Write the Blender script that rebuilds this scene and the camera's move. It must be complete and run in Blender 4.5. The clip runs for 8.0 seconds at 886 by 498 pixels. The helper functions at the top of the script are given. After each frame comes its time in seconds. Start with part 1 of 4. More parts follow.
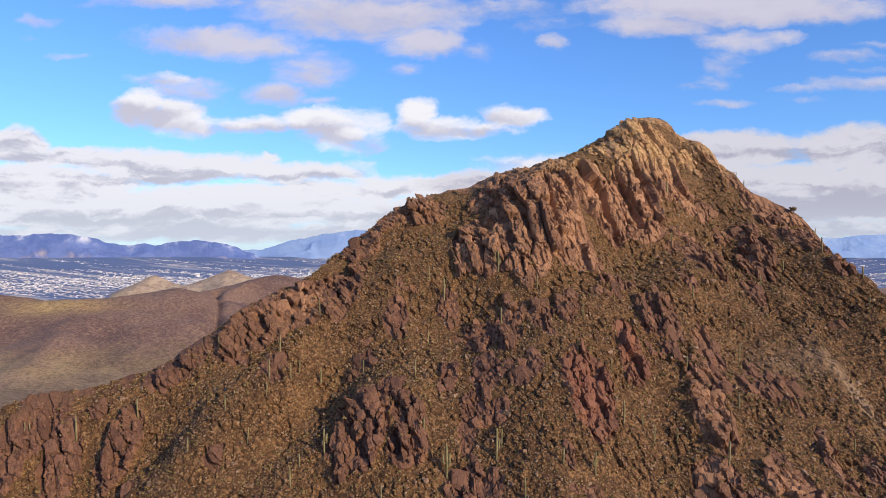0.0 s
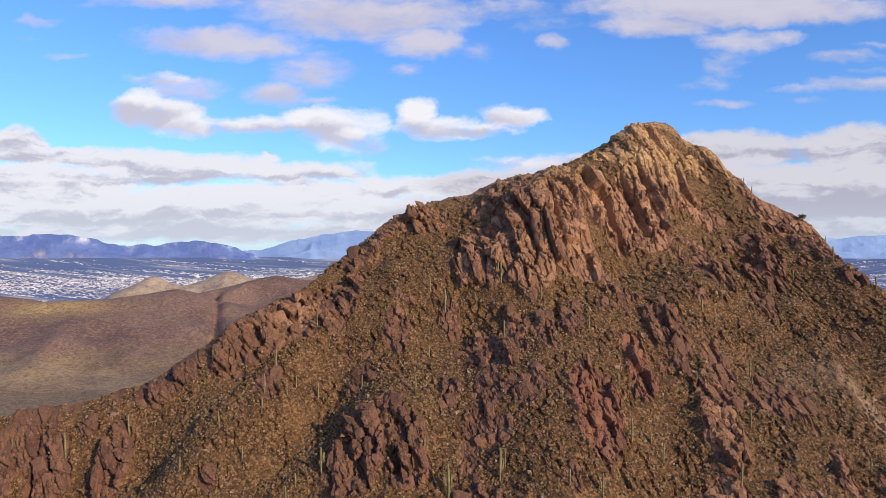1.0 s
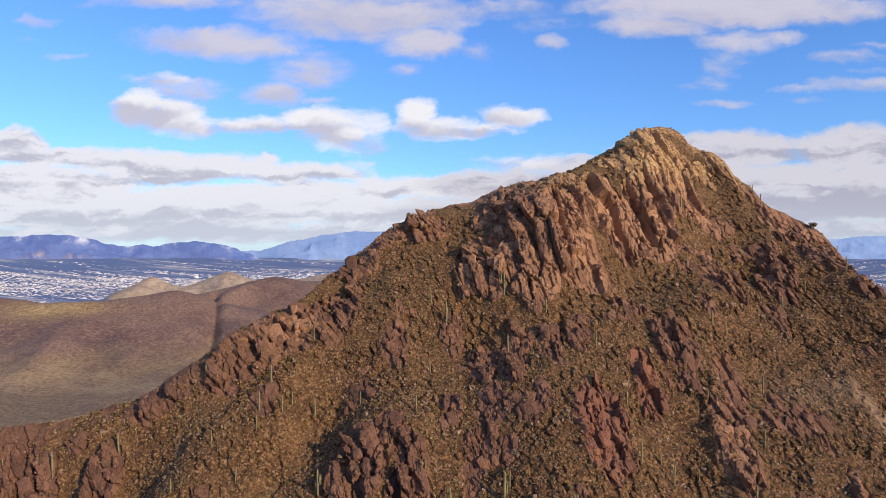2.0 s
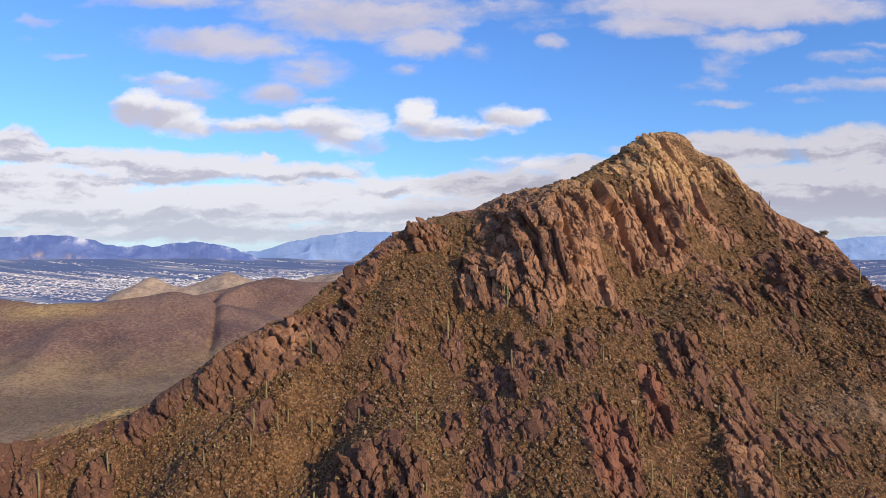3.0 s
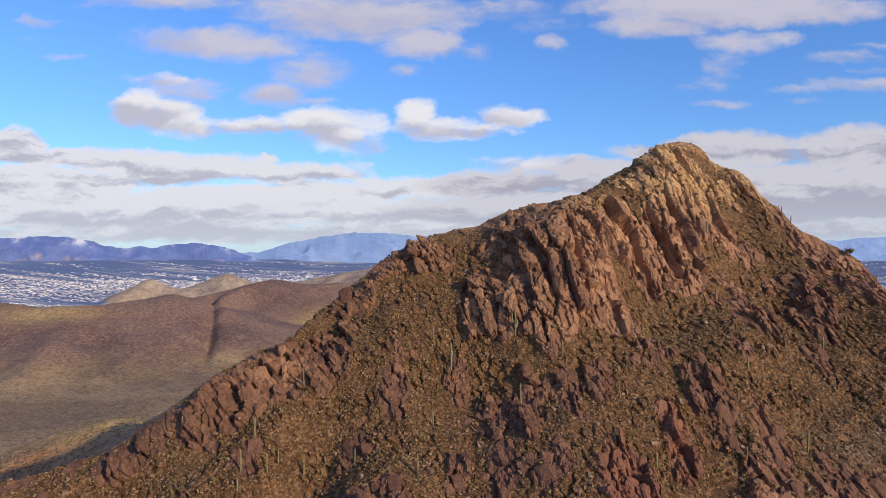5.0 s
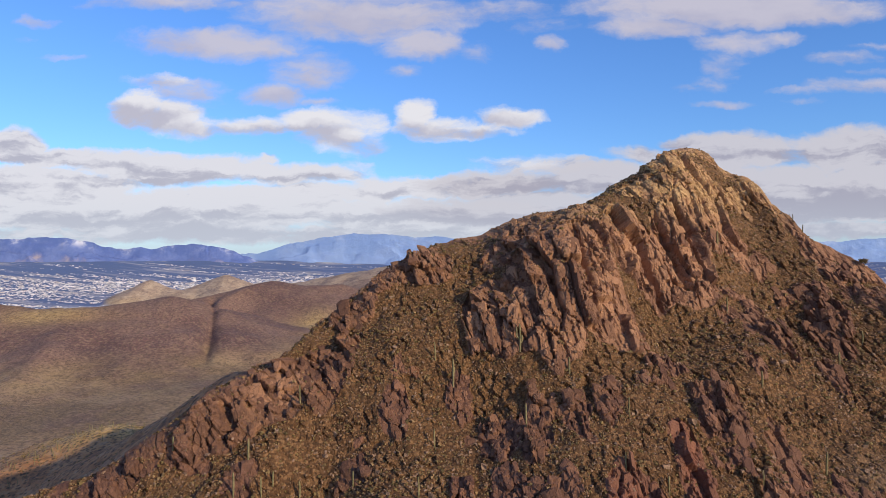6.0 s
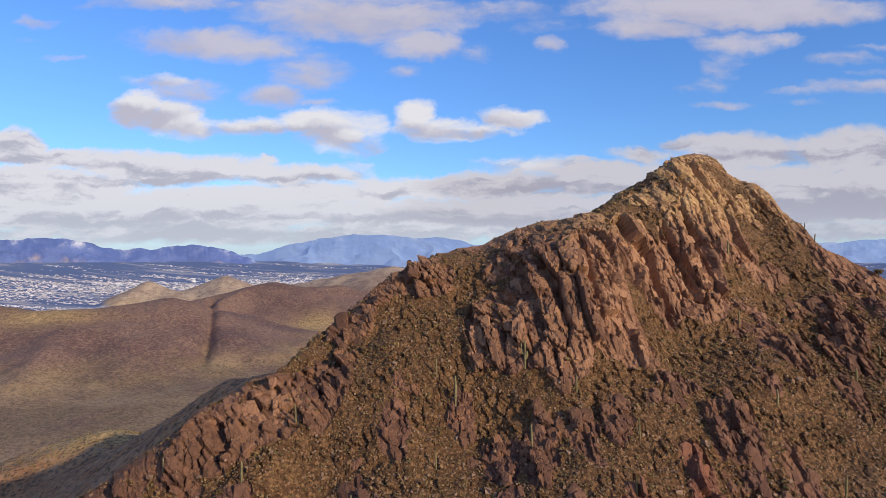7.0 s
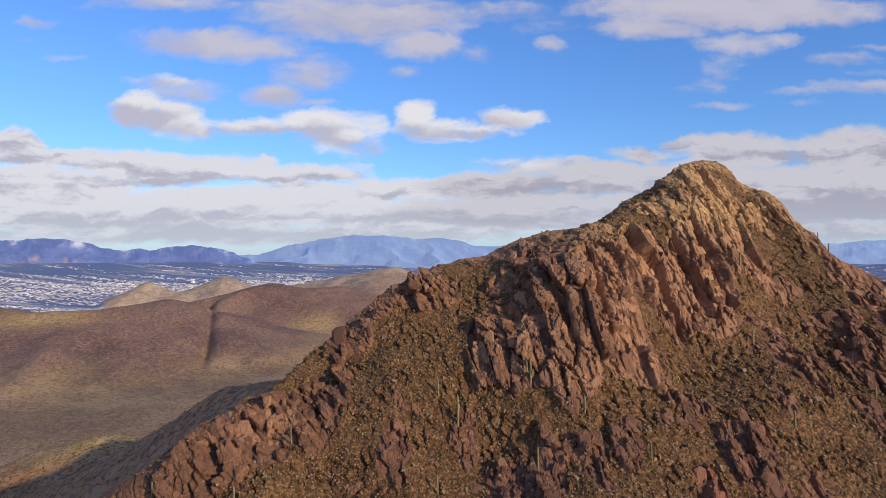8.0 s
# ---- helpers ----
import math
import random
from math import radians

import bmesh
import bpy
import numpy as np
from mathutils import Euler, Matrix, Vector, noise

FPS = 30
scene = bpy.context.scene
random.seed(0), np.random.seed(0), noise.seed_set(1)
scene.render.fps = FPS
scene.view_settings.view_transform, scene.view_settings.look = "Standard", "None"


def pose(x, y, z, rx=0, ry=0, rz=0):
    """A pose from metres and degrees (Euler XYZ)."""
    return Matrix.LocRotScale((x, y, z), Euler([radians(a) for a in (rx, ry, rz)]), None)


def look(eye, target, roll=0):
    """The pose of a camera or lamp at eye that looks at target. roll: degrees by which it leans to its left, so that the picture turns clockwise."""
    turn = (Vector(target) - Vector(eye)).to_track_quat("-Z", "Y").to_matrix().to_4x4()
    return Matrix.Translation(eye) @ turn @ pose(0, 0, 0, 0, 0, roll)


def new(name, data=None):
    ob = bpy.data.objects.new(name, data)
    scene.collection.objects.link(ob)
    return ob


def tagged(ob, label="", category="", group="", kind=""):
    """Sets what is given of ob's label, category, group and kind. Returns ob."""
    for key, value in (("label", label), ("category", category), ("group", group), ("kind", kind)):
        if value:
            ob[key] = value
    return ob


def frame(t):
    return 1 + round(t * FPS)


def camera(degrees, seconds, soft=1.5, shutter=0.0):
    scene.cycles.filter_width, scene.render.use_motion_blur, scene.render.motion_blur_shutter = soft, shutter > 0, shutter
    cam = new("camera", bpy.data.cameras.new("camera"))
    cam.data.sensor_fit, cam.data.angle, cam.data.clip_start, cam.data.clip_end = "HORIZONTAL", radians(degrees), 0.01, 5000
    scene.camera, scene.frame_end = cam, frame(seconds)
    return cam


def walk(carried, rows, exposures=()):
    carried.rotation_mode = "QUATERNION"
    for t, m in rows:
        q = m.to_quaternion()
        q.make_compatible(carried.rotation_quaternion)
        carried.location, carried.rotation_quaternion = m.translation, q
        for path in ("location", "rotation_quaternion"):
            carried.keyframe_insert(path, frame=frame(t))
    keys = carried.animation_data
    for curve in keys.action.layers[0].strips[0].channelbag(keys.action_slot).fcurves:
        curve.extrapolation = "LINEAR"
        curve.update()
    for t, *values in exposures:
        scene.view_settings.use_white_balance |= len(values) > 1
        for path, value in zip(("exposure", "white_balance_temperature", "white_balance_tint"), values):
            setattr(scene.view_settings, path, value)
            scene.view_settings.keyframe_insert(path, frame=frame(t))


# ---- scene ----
cam = camera(66.0, 8.0, soft=0.6)
PATH = [
    (0.0, 0.00, 0.00, 0.00, 90.000, -0.000, 0.000),
    (0.5, -0.20, 2.79, 1.38, 90.007, -0.000, -0.013),
    (1.0, -0.39, 5.65, 2.78, 90.013, -0.010, -0.026),
    (1.5, -0.60, 8.86, 4.31, 90.020, -0.010, -0.040),
    (3.0, -1.24, 17.86, 8.55, 90.026, -0.010, -0.093),
    (3.5, -1.42, 21.20, 10.05, 90.040, 0.000, -0.106),
    (4.0, -1.62, 24.27, 11.43, 90.053, -0.000, -0.112),
    (4.5, -1.81, 27.36, 12.85, 90.046, 0.000, -0.119),
    (6.0, -2.49, 36.87, 17.04, 90.112, 0.000, -0.145),
    (6.5, -2.70, 39.98, 18.39, 90.139, -0.010, -0.152),
    (7.0, -2.92, 43.10, 19.77, 90.152, -0.020, -0.165),
    (7.5, -3.14, 46.49, 21.27, 90.165, -0.030, -0.165),
    (8.0, -3.35, 49.59, 22.67, 90.172, -0.040, -0.172),
]
walk(cam, [(t, pose(x, y, z, rx, ry, rz)) for t, x, y, z, rx, ry, rz in PATH], exposures=[(0.0, 0.06), (8.0, -0.18)])

# ---------------------------------------------------------------- sky, clouds and sun
SUN_AZ, SUN_EL = 134.5, 20.5    # degrees clockwise from the way ahead (+y), and above the horizon


def node(tree, kind, inputs=(), **settings):
    """A node with its settings, and values or links for its inputs by number or name."""
    n = tree.nodes.new(kind)
    for key, value in settings.items():
        setattr(n, key, value)
    for key, value in dict(inputs).items():
        if isinstance(value, bpy.types.NodeSocket):
            tree.links.new(value, n.inputs[key])
        else:
            n.inputs[key].default_value = value
    return n


def calc(tree, op, a, b=0.0, c=0.0, clamp=False):
    return node(tree, "ShaderNodeMath", {0: a, 1: b, 2: c}, operation=op, use_clamp=clamp).outputs[0]


def ramp(tree, value, lo, hi, to_lo=0.0, to_hi=1.0):
    n = node(tree, "ShaderNodeMapRange", {0: value, 1: lo, 2: hi, 3: to_lo, 4: to_hi}, interpolation_type="SMOOTHSTEP")
    return n.outputs[0]


def blend(tree, f, a, b, mode="MIX"):
    n = node(tree, "ShaderNodeMix", data_type="RGBA", blend_type=mode)
    for key, value in ((0, f), (6, a), (7, b)):
        if isinstance(value, bpy.types.NodeSocket):
            tree.links.new(value, n.inputs[key])
        else:
            n.inputs[key].default_value = value if key == 0 or len(value) == 4 else (*value, 1)
    return n.outputs[2]


# clouds: place across and above the horizon, half width, half height, thickness
CLOUDS_HIGH_WEST = [(-0.119, 0.347, 0.178, 0.041, 1.8), (-0.028, 0.297, 0.07, 0.025, 1.5), (-0.401, 0.362, 0.157, 0.012, 1.1), (-0.347, 0.306, 0.137, 0.025, 1.6), (-0.26, 0.292, 0.066, 0.02, 1.2), (-0.198, 0.262, 0.07, 0.037, 1.3), (-0.244, 0.226, 0.051, 0.018, 1.7), (-0.6, 0.334, 0.043, 0.012, 1.3), (-0.608, 0.307, 0.022, 0.006, 0.7), (-0.542, 0.278, 0.05, 0.005, 0.7), (-0.38, 0.229, 0.075, 0.028, 1.2), (0.051, 0.287, 0.029, 0.017, 0.9), (-0.065, 0.26, 0.033, 0.012, 0.8), (0.162, 0.301, 0.028, 0.015, 1.2), (0.117, 0.357, 0.037, 0.012, 0.8)]
CLOUDS_HIGH_EAST = [(0.436, 0.355, 0.257, 0.031, 1.9), (0.32, 0.328, 0.099, 0.02, 1.6), (0.428, 0.307, 0.075, 0.017, 1.0), (0.415, 0.278, 0.031, 0.028, 0.8), (0.498, 0.309, 0.037, 0.012, 0.8), (0.378, 0.245, 0.058, 0.015, 0.7), (0.415, 0.213, 0.054, 0.007, 1.0), (0.593, 0.28, 0.058, 0.013, 1.1), (0.618, 0.241, 0.079, 0.012, 1.2), (0.543, 0.233, 0.058, 0.007, 0.8), (0.543, 0.218, 0.033, 0.005, 0.6), (-0.186, 0.218, 0.041, 0.008, 0.9), (0.635, 0.297, 0.041, 0.007, 0.7), (0.08, 0.352, 0.091, 0.02, 1.0), (0.146, 0.332, 0.05, 0.013, 0.6), (0.643, 0.259, 0.05, 0.006, 0.7)]
CLOUDS_LOW = [(-0.447, 0.208, 0.054, 0.031, 1.8), (-0.401, 0.196, 0.061, 0.029, 1.5), (-0.36, 0.181, 0.053, 0.019, 1.2), (-0.422, 0.249, 0.051, 0.013, 1.0), (-0.273, 0.181, 0.08, 0.016, 1.3), (-0.186, 0.19, 0.066, 0.021, 1.5), (-0.144, 0.176, 0.074, 0.029, 1.3), (-0.107, 0.157, 0.049, 0.021, 1.0), (-0.035, 0.196, 0.032, 0.025, 1.7), (0.005, 0.178, 0.072, 0.018, 1.4), (0.1, 0.195, 0.053, 0.016, 1.4), (0.059, 0.176, 0.057, 0.011, 1.1)]
CLOUDS_DECK_WEST = [(-0.626, 0.152, 0.046, 0.028, 2.2), (-0.558, 0.135, 0.099, 0.017, 1.8), (-0.409, 0.12, 0.174, 0.027, 2.1), (-0.252, 0.132, 0.028, 0.007, 1.2), (-0.219, 0.112, 0.124, 0.018, 1.7), (-0.119, 0.123, 0.033, 0.01, 0.8), (-0.053, 0.094, 0.124, 0.02, 1.6), (0.071, 0.099, 0.108, 0.02, 1.3), (0.138, 0.123, 0.091, 0.017, 1.1), (-0.401, 0.057, 0.381, 0.038, 2.2), (-0.036, 0.046, 0.249, 0.033, 2.0), (-0.293, 0.026, 0.514, 0.018, 1.5), (-0.567, 0.096, 0.166, 0.028, 2.2), (-0.252, 0.137, 0.022, 0.006, 1.0), (-0.186, 0.084, 0.166, 0.022, 1.6)]
CLOUDS_DECK_EAST = [(0.378, 0.158, 0.058, 0.012, 1.3), (0.452, 0.143, 0.108, 0.031, 1.9), (0.601, 0.148, 0.116, 0.035, 2.0), (0.527, 0.084, 0.273, 0.051, 2.2), (0.51, 0.03, 0.331, 0.017, 1.4), (0.353, 0.117, 0.075, 0.025, 1.6), (0.452, 0.1, 0.124, 0.033, 1.8), (0.626, 0.1, 0.099, 0.041, 1.8), (0.096, 0.099, 0.141, 0.022, 1.5), (0.229, 0.102, 0.124, 0.03, 1.8), (0.146, 0.06, 0.215, 0.028, 2.0), (0.303, 0.143, 0.075, 0.013, 1.3), (0.187, 0.129, 0.05, 0.007, 0.8)]


def build_world():
    world = bpy.data.worlds.new("sky")
    scene.world = world
    world.use_nodes = True
    t = world.node_tree
    t.nodes.clear()
    sky = node(t, "ShaderNodeTexSky", sky_type="NISHITA", sun_disc=False, sun_elevation=radians(SUN_EL), sun_rotation=radians(SUN_AZ),
               altitude=900, air_density=1.0, dust_density=0.6, ozone_density=3.0).outputs[0]
    way = node(t, "ShaderNodeTexCoord").outputs["Generated"]
    part = node(t, "ShaderNodeSeparateXYZ", {0: way}).outputs
    ahead = calc(t, "MAXIMUM", calc(t, "ABSOLUTE", part[1]), 0.12)
    u, v = calc(t, "DIVIDE", part[0], ahead), calc(t, "DIVIDE", part[2], ahead)
    flat = node(t, "ShaderNodeCombineXYZ", {0: u, 1: v, 2: calc(t, "MULTIPLY", part[1], 0.5)}).outputs[0]
    warp = node(t, "ShaderNodeTexNoise", {"Vector": flat, "Scale": 10.0, "Detail": 6.0, "Roughness": 0.62}).outputs[1]
    bent = node(t, "ShaderNodeVectorMath", {0: warp, 1: (0.5, 0.5, 0.5)}, operation="SUBTRACT").outputs[0]
    bent = node(t, "ShaderNodeVectorMath", {0: bent, 1: (0.075, 0.04, 0.0), 2: flat}, operation="MULTIPLY_ADD").outputs[0]
    groups = []
    for clouds in (CLOUDS_HIGH_WEST + CLOUDS_HIGH_EAST, CLOUDS_LOW, CLOUDS_DECK_WEST, CLOUDS_DECK_EAST):
        state = (-9.0, 0.0, 0.0)    # how deep in cloud, and how far over its middle
        for cu, cv, w, h, k in clouds:
            here = node(t, "ShaderNodeVectorMath", {0: state, 1: (1e-7, 1e-7, 0), 2: bent}, operation="MULTIPLY_ADD").outputs[0]
            off = node(t, "ShaderNodeVectorMath", {0: here, 1: (1 / w, 1 / h, 0), 2: (-cu / w, -cv / h, 0)}, operation="MULTIPLY_ADD").outputs[0]
            far = node(t, "ShaderNodeVectorMath", {0: off, 1: off}, operation="DOT_PRODUCT").outputs["Value"]
            near = calc(t, "MULTIPLY", calc(t, "SUBTRACT", 1.25, far), k)
            side = calc(t, "MULTIPLY", node(t, "ShaderNodeSeparateXYZ", {0: off}).outputs[1], calc(t, "MAXIMUM", near, 0.0))
            body, lower, _ = node(t, "ShaderNodeSeparateXYZ", {0: state}).outputs
            body = node(t, "ShaderNodeMath", {0: body, 1: near, 2: 0.25}, operation="SMOOTH_MAX").outputs[0]
            state = node(t, "ShaderNodeCombineXYZ", {0: body, 1: calc(t, "ADD", lower, side)}).outputs[0]
        body, lower, _ = node(t, "ShaderNodeSeparateXYZ", {0: state}).outputs
        groups.append((body, lower))
    wide = node(t, "ShaderNodeMapping", {"Vector": bent, "Scale": (1.0, 2.6, 1.0)}).outputs[0]
    streaks = node(t, "ShaderNodeMapping", {"Vector": bent, "Scale": (1.0, 6.0, 1.0)}).outputs[0]
    puff = node(t, "ShaderNodeTexNoise", {"Vector": wide, "Scale": 8.0, "Detail": 6.0, "Roughness": 0.52}).outputs[0]
    rags = node(t, "ShaderNodeTexNoise", {"Vector": wide, "Scale": 24.0, "Detail": 7.0, "Roughness": 0.58}).outputs[0]
    lines = node(t, "ShaderNodeTexNoise", {"Vector": streaks, "Scale": 9.0, "Detail": 8.0, "Roughness": 0.6}).outputs[0]
    rows = calc(t, "MULTIPLY_ADD", calc(t, "SUBTRACT", rags, 0.5), 0.75, lines)
    col = blend(t, 1.0, sky, blend(t, ramp(t, v, 0.12, 0.34), SKY_TINT_LOW, SKY_TINT), "MULTIPLY")
    # high, broken and lavender; low, bright and heaped; the streaked deck over the horizon
    for (body, lower), soft, dense, shade, lit, grain in zip(groups, (2.0, 1.5, 1.5, 1.5), (0.9, 0.95, 0.96, 0.96), CLOUD_SHADES, CLOUD_LITS, (puff, puff, rows, rows)):
        body = calc(t, "ADD", calc(t, "MAXIMUM", body, -0.7), calc(t, "MULTIPLY", calc(t, "SUBTRACT", puff, 0.52), 2.4))
        body = calc(t, "ADD", body, calc(t, "MULTIPLY", calc(t, "SUBTRACT", rags, 0.5), 2.2))
        cover = calc(t, "MULTIPLY", ramp(t, body, 0.0, soft), dense)
        glow = calc(t, "ADD", calc(t, "MULTIPLY", lower, 0.75), calc(t, "MULTIPLY", calc(t, "SUBTRACT", grain, 0.45), 4.0))
        col = blend(t, cover, col, blend(t, ramp(t, glow, -0.6, 0.6), shade, lit))
    # broken cloud goes on overhead, out of view
    up = calc(t, "MAXIMUM", part[2], 0.2)
    over = node(t, "ShaderNodeCombineXYZ", {0: calc(t, "DIVIDE", part[0], up), 1: calc(t, "DIVIDE", part[1], up), 2: 3.0}).outputs[0]
    broken = node(t, "ShaderNodeTexNoise", {"Vector": over, "Scale": 1.3, "Detail": 6.0, "Roughness": 0.55}).outputs[0]
    cover = calc(t, "MULTIPLY", ramp(t, broken, 0.46, 0.62), ramp(t, v, 0.40, 0.62, 0.0, 0.70))
    col = blend(t, cover, col, blend(t, ramp(t, broken, 0.45, 0.7), CLOUD_LITS[1], CLOUD_SHADES[0]))
    haze = ramp(t, v, -0.01, 0.10, 0.55, 0.0)
    col = blend(t, haze, col, HAZE)
    back = node(t, "ShaderNodeBackground", {0: col, 1: SKY_STRENGTH})
    t.links.new(back.outputs[0], node(t, "ShaderNodeOutputWorld").inputs[0])


SKY_STRENGTH = 0.12
SKY_TINT, SKY_TINT_LOW = (0.85, 1.22, 1.76), (0.84, 1.17, 1.62)
CLOUD_LITS = ((5.5, 5.2, 5.95), (7.6, 7.4, 7.6), (6.9, 6.75, 7.15), (5.6, 5.45, 6.0))
CLOUD_SHADES = ((4.7, 4.5, 5.5), (4.8, 4.6, 5.3), (4.4, 4.3, 5.0), (3.7, 3.6, 4.4))
HAZE = (5.2, 5.9, 7.0)
build_world()
sun = new("sun", bpy.data.lights.new("sun", "SUN"))
sun.data.energy, sun.data.angle, sun.data.color = 4.8, radians(0.6), (1.0, 0.78, 0.52)
a, e = radians(SUN_AZ), radians(SUN_EL)
sun.matrix_world = look((math.sin(a) * math.cos(e) * 400, math.cos(a) * math.cos(e) * 400, math.sin(e) * 400), (0, 0, 0))


# ---------------------------------------------------------------- materials
def material(name, rough=0.9):
    m = bpy.data.materials.new(name)
    m.use_nodes = True
    t = m.node_tree
    p = t.nodes["Principled BSDF"]
    p.inputs["Roughness"].default_value = rough
    p.inputs["Specular IOR Level"].default_value = 0.25
    return m, t, p.inputs


def coords(t, scale=(1, 1, 1), turn=(0, 0, 0)):
    g = node(t, "ShaderNodeNewGeometry").outputs["Position"]
    return node(t, "ShaderNodeMapping", {"Vector": g, "Scale": scale, "Rotation": [radians(v) for v in turn]}).outputs[0]


def noise_at(t, where, scale, detail=5.0, rough=0.6, out=0):
    return node(t, "ShaderNodeTexNoise", {"Vector": where, "Scale": scale, "Detail": detail, "Roughness": rough}).outputs[out]


def bumped(t, p, height, strength, distance):
    b = node(t, "ShaderNodeBump", {"Height": height, "Strength": strength, "Distance": distance})
    t.links.new(b.outputs[0], p["Normal"])


def mountain_material():
    """Broken brown rock where the mesh is rock, gravelly tan soil between."""
    m, t, p = material("mountain_rock_and_soil", 0.92)
    here = coords(t)
    leaning = coords(t, (1.0, 1.0, 0.28), (0, -22, 0))
    rock = node(t, "ShaderNodeAttribute", attribute_name="rock").outputs["Fac"]
    cell = node(t, "ShaderNodeAttribute", attribute_name="cell").outputs["Fac"]
    broad = noise_at(t, here, 0.045, 4)
    grain = noise_at(t, here, 1.6, 8, 0.7)
    streak = noise_at(t, leaning, 0.9, 7, 0.65)
    c = blend(t, ramp(t, cell, 0.1, 0.95), (0.135, 0.08, 0.06), (0.28, 0.165, 0.105))
    c = blend(t, ramp(t, broad, 0.42, 0.62, 0.0, 0.6), c, (0.19, 0.116, 0.068))
    c = blend(t, ramp(t, streak, 0.5, 0.74, 0.0, 0.5), c, (0.095, 0.052, 0.04))
    c = blend(t, ramp(t, grain, 0.52, 0.75, 0.0, 0.55), c, (0.42, 0.28, 0.185))
    # warmer rock; brighter sun on cliffs, crest and heights is put into this tone
    warm = node(t, "ShaderNodeAttribute", attribute_name="warm").outputs["Fac"]
    light = blend(t, ramp(t, cell, 0.05, 0.9), (0.18, 0.103, 0.07), (0.52, 0.33, 0.195))
    light = blend(t, ramp(t, streak, 0.52, 0.76, 0.0, 0.5), light, (0.17, 0.085, 0.058))
    c = blend(t, warm, c, blend(t, ramp(t, grain, 0.52, 0.78, 0.0, 0.4), light, (0.72, 0.51, 0.33)))
    c = blend(t, ramp(t, noise_at(t, here, 0.16, 4, 0.6), 0.56, 0.68, 0.0, 0.4), c, (0.38, 0.215, 0.105))
    slabs = coords(t, (1.0, 1.0, 0.27), (0, -10, 0))
    slabs = node(t, "ShaderNodeVectorMath", {0: noise_at(t, slabs, 0.8, 3, 0.5, 1), 1: (0.9, 0.9, 0.9), 2: slabs}, operation="MULTIPLY_ADD").outputs[0]
    crack = node(t, "ShaderNodeTexVoronoi", {"Vector": slabs, "Scale": 0.5}, feature="DISTANCE_TO_EDGE").outputs["Distance"]
    crack = ramp(t, crack, 0.0, 0.035)
    c = blend(t, calc(t, "MULTIPLY", calc(t, "SUBTRACT", 1.0, crack), 0.45), c, (0.075, 0.044, 0.034))
    red = node(t, "ShaderNodeAttribute", attribute_name="red").outputs["Fac"]
    c = blend(t, calc(t, "MULTIPLY", red, 0.5), c, (0.34, 0.15, 0.10))
    fine = noise_at(t, here, 1.3, 7, 0.78)
    g = blend(t, ramp(t, fine, 0.38, 0.62), (0.076, 0.046, 0.029), (0.165, 0.099, 0.057))
    g = blend(t, ramp(t, noise_at(t, here, 0.07, 5), 0.45, 0.66, 0.0, 0.6), g, (0.19, 0.118, 0.066))
    g = blend(t, ramp(t, noise_at(t, here, 3.5, 3, 0.8), 0.58, 0.7, 0.0, 0.6), g, (0.30, 0.21, 0.14))
    gravel = node(t, "ShaderNodeTexVoronoi", {"Vector": here, "Scale": 1.9, "Randomness": 1.0})
    pebble = node(t, "ShaderNodeSeparateColor", {0: gravel.outputs["Color"]}).outputs[0]
    g = blend(t, ramp(t, pebble, 0.6, 0.95, 0.0, 0.8), g, (0.31, 0.205, 0.125))
    g = blend(t, ramp(t, pebble, 0.38, 0.05, 0.0, 0.7), g, (0.05, 0.034, 0.021))
    g = blend(t, calc(t, "MULTIPLY", warm, 0.5), g, blend(t, ramp(t, fine, 0.38, 0.62), (0.15, 0.09, 0.045), (0.30, 0.19, 0.095)))
    pale = node(t, "ShaderNodeAttribute", attribute_name="pale").outputs["Fac"]
    g = blend(t, calc(t, "MULTIPLY", pale, ramp(t, grain, 0.28, 0.52)), g, (0.34, 0.275, 0.22))
    edge = calc(t, "ADD", rock, calc(t, "MULTIPLY", calc(t, "SUBTRACT", fine, 0.5), 0.9))
    c = blend(t, 1.0, c, blend(t, warm, (0.90, 0.82, 0.90), (0.98, 0.90, 0.93)), "MULTIPLY")
    g = blend(t, 1.0, g, (0.97, 0.88, 0.77), "MULTIPLY")
    # yellower rock towards the summit, its sunlit brightness put into the colour
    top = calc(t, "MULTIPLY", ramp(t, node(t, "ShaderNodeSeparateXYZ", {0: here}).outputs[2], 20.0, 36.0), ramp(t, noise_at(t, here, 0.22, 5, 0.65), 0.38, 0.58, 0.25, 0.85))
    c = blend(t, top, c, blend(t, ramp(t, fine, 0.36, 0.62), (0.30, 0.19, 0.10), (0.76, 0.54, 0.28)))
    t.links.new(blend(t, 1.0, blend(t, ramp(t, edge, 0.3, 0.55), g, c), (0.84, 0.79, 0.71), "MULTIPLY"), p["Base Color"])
    h = calc(t, "ADD", calc(t, "MULTIPLY", streak, 0.6), noise_at(t, here, 2.8, 8, 0.78))
    h = calc(t, "SUBTRACT", h, calc(t, "MULTIPLY", gravel.outputs["Distance"], calc(t, "SUBTRACT", 0.9, rock)))
    h = calc(t, "ADD", h, calc(t, "MULTIPLY", crack, calc(t, "MULTIPLY", rock, 0.9)))
    bumped(t, p, h, 0.55, 0.45)
    return m


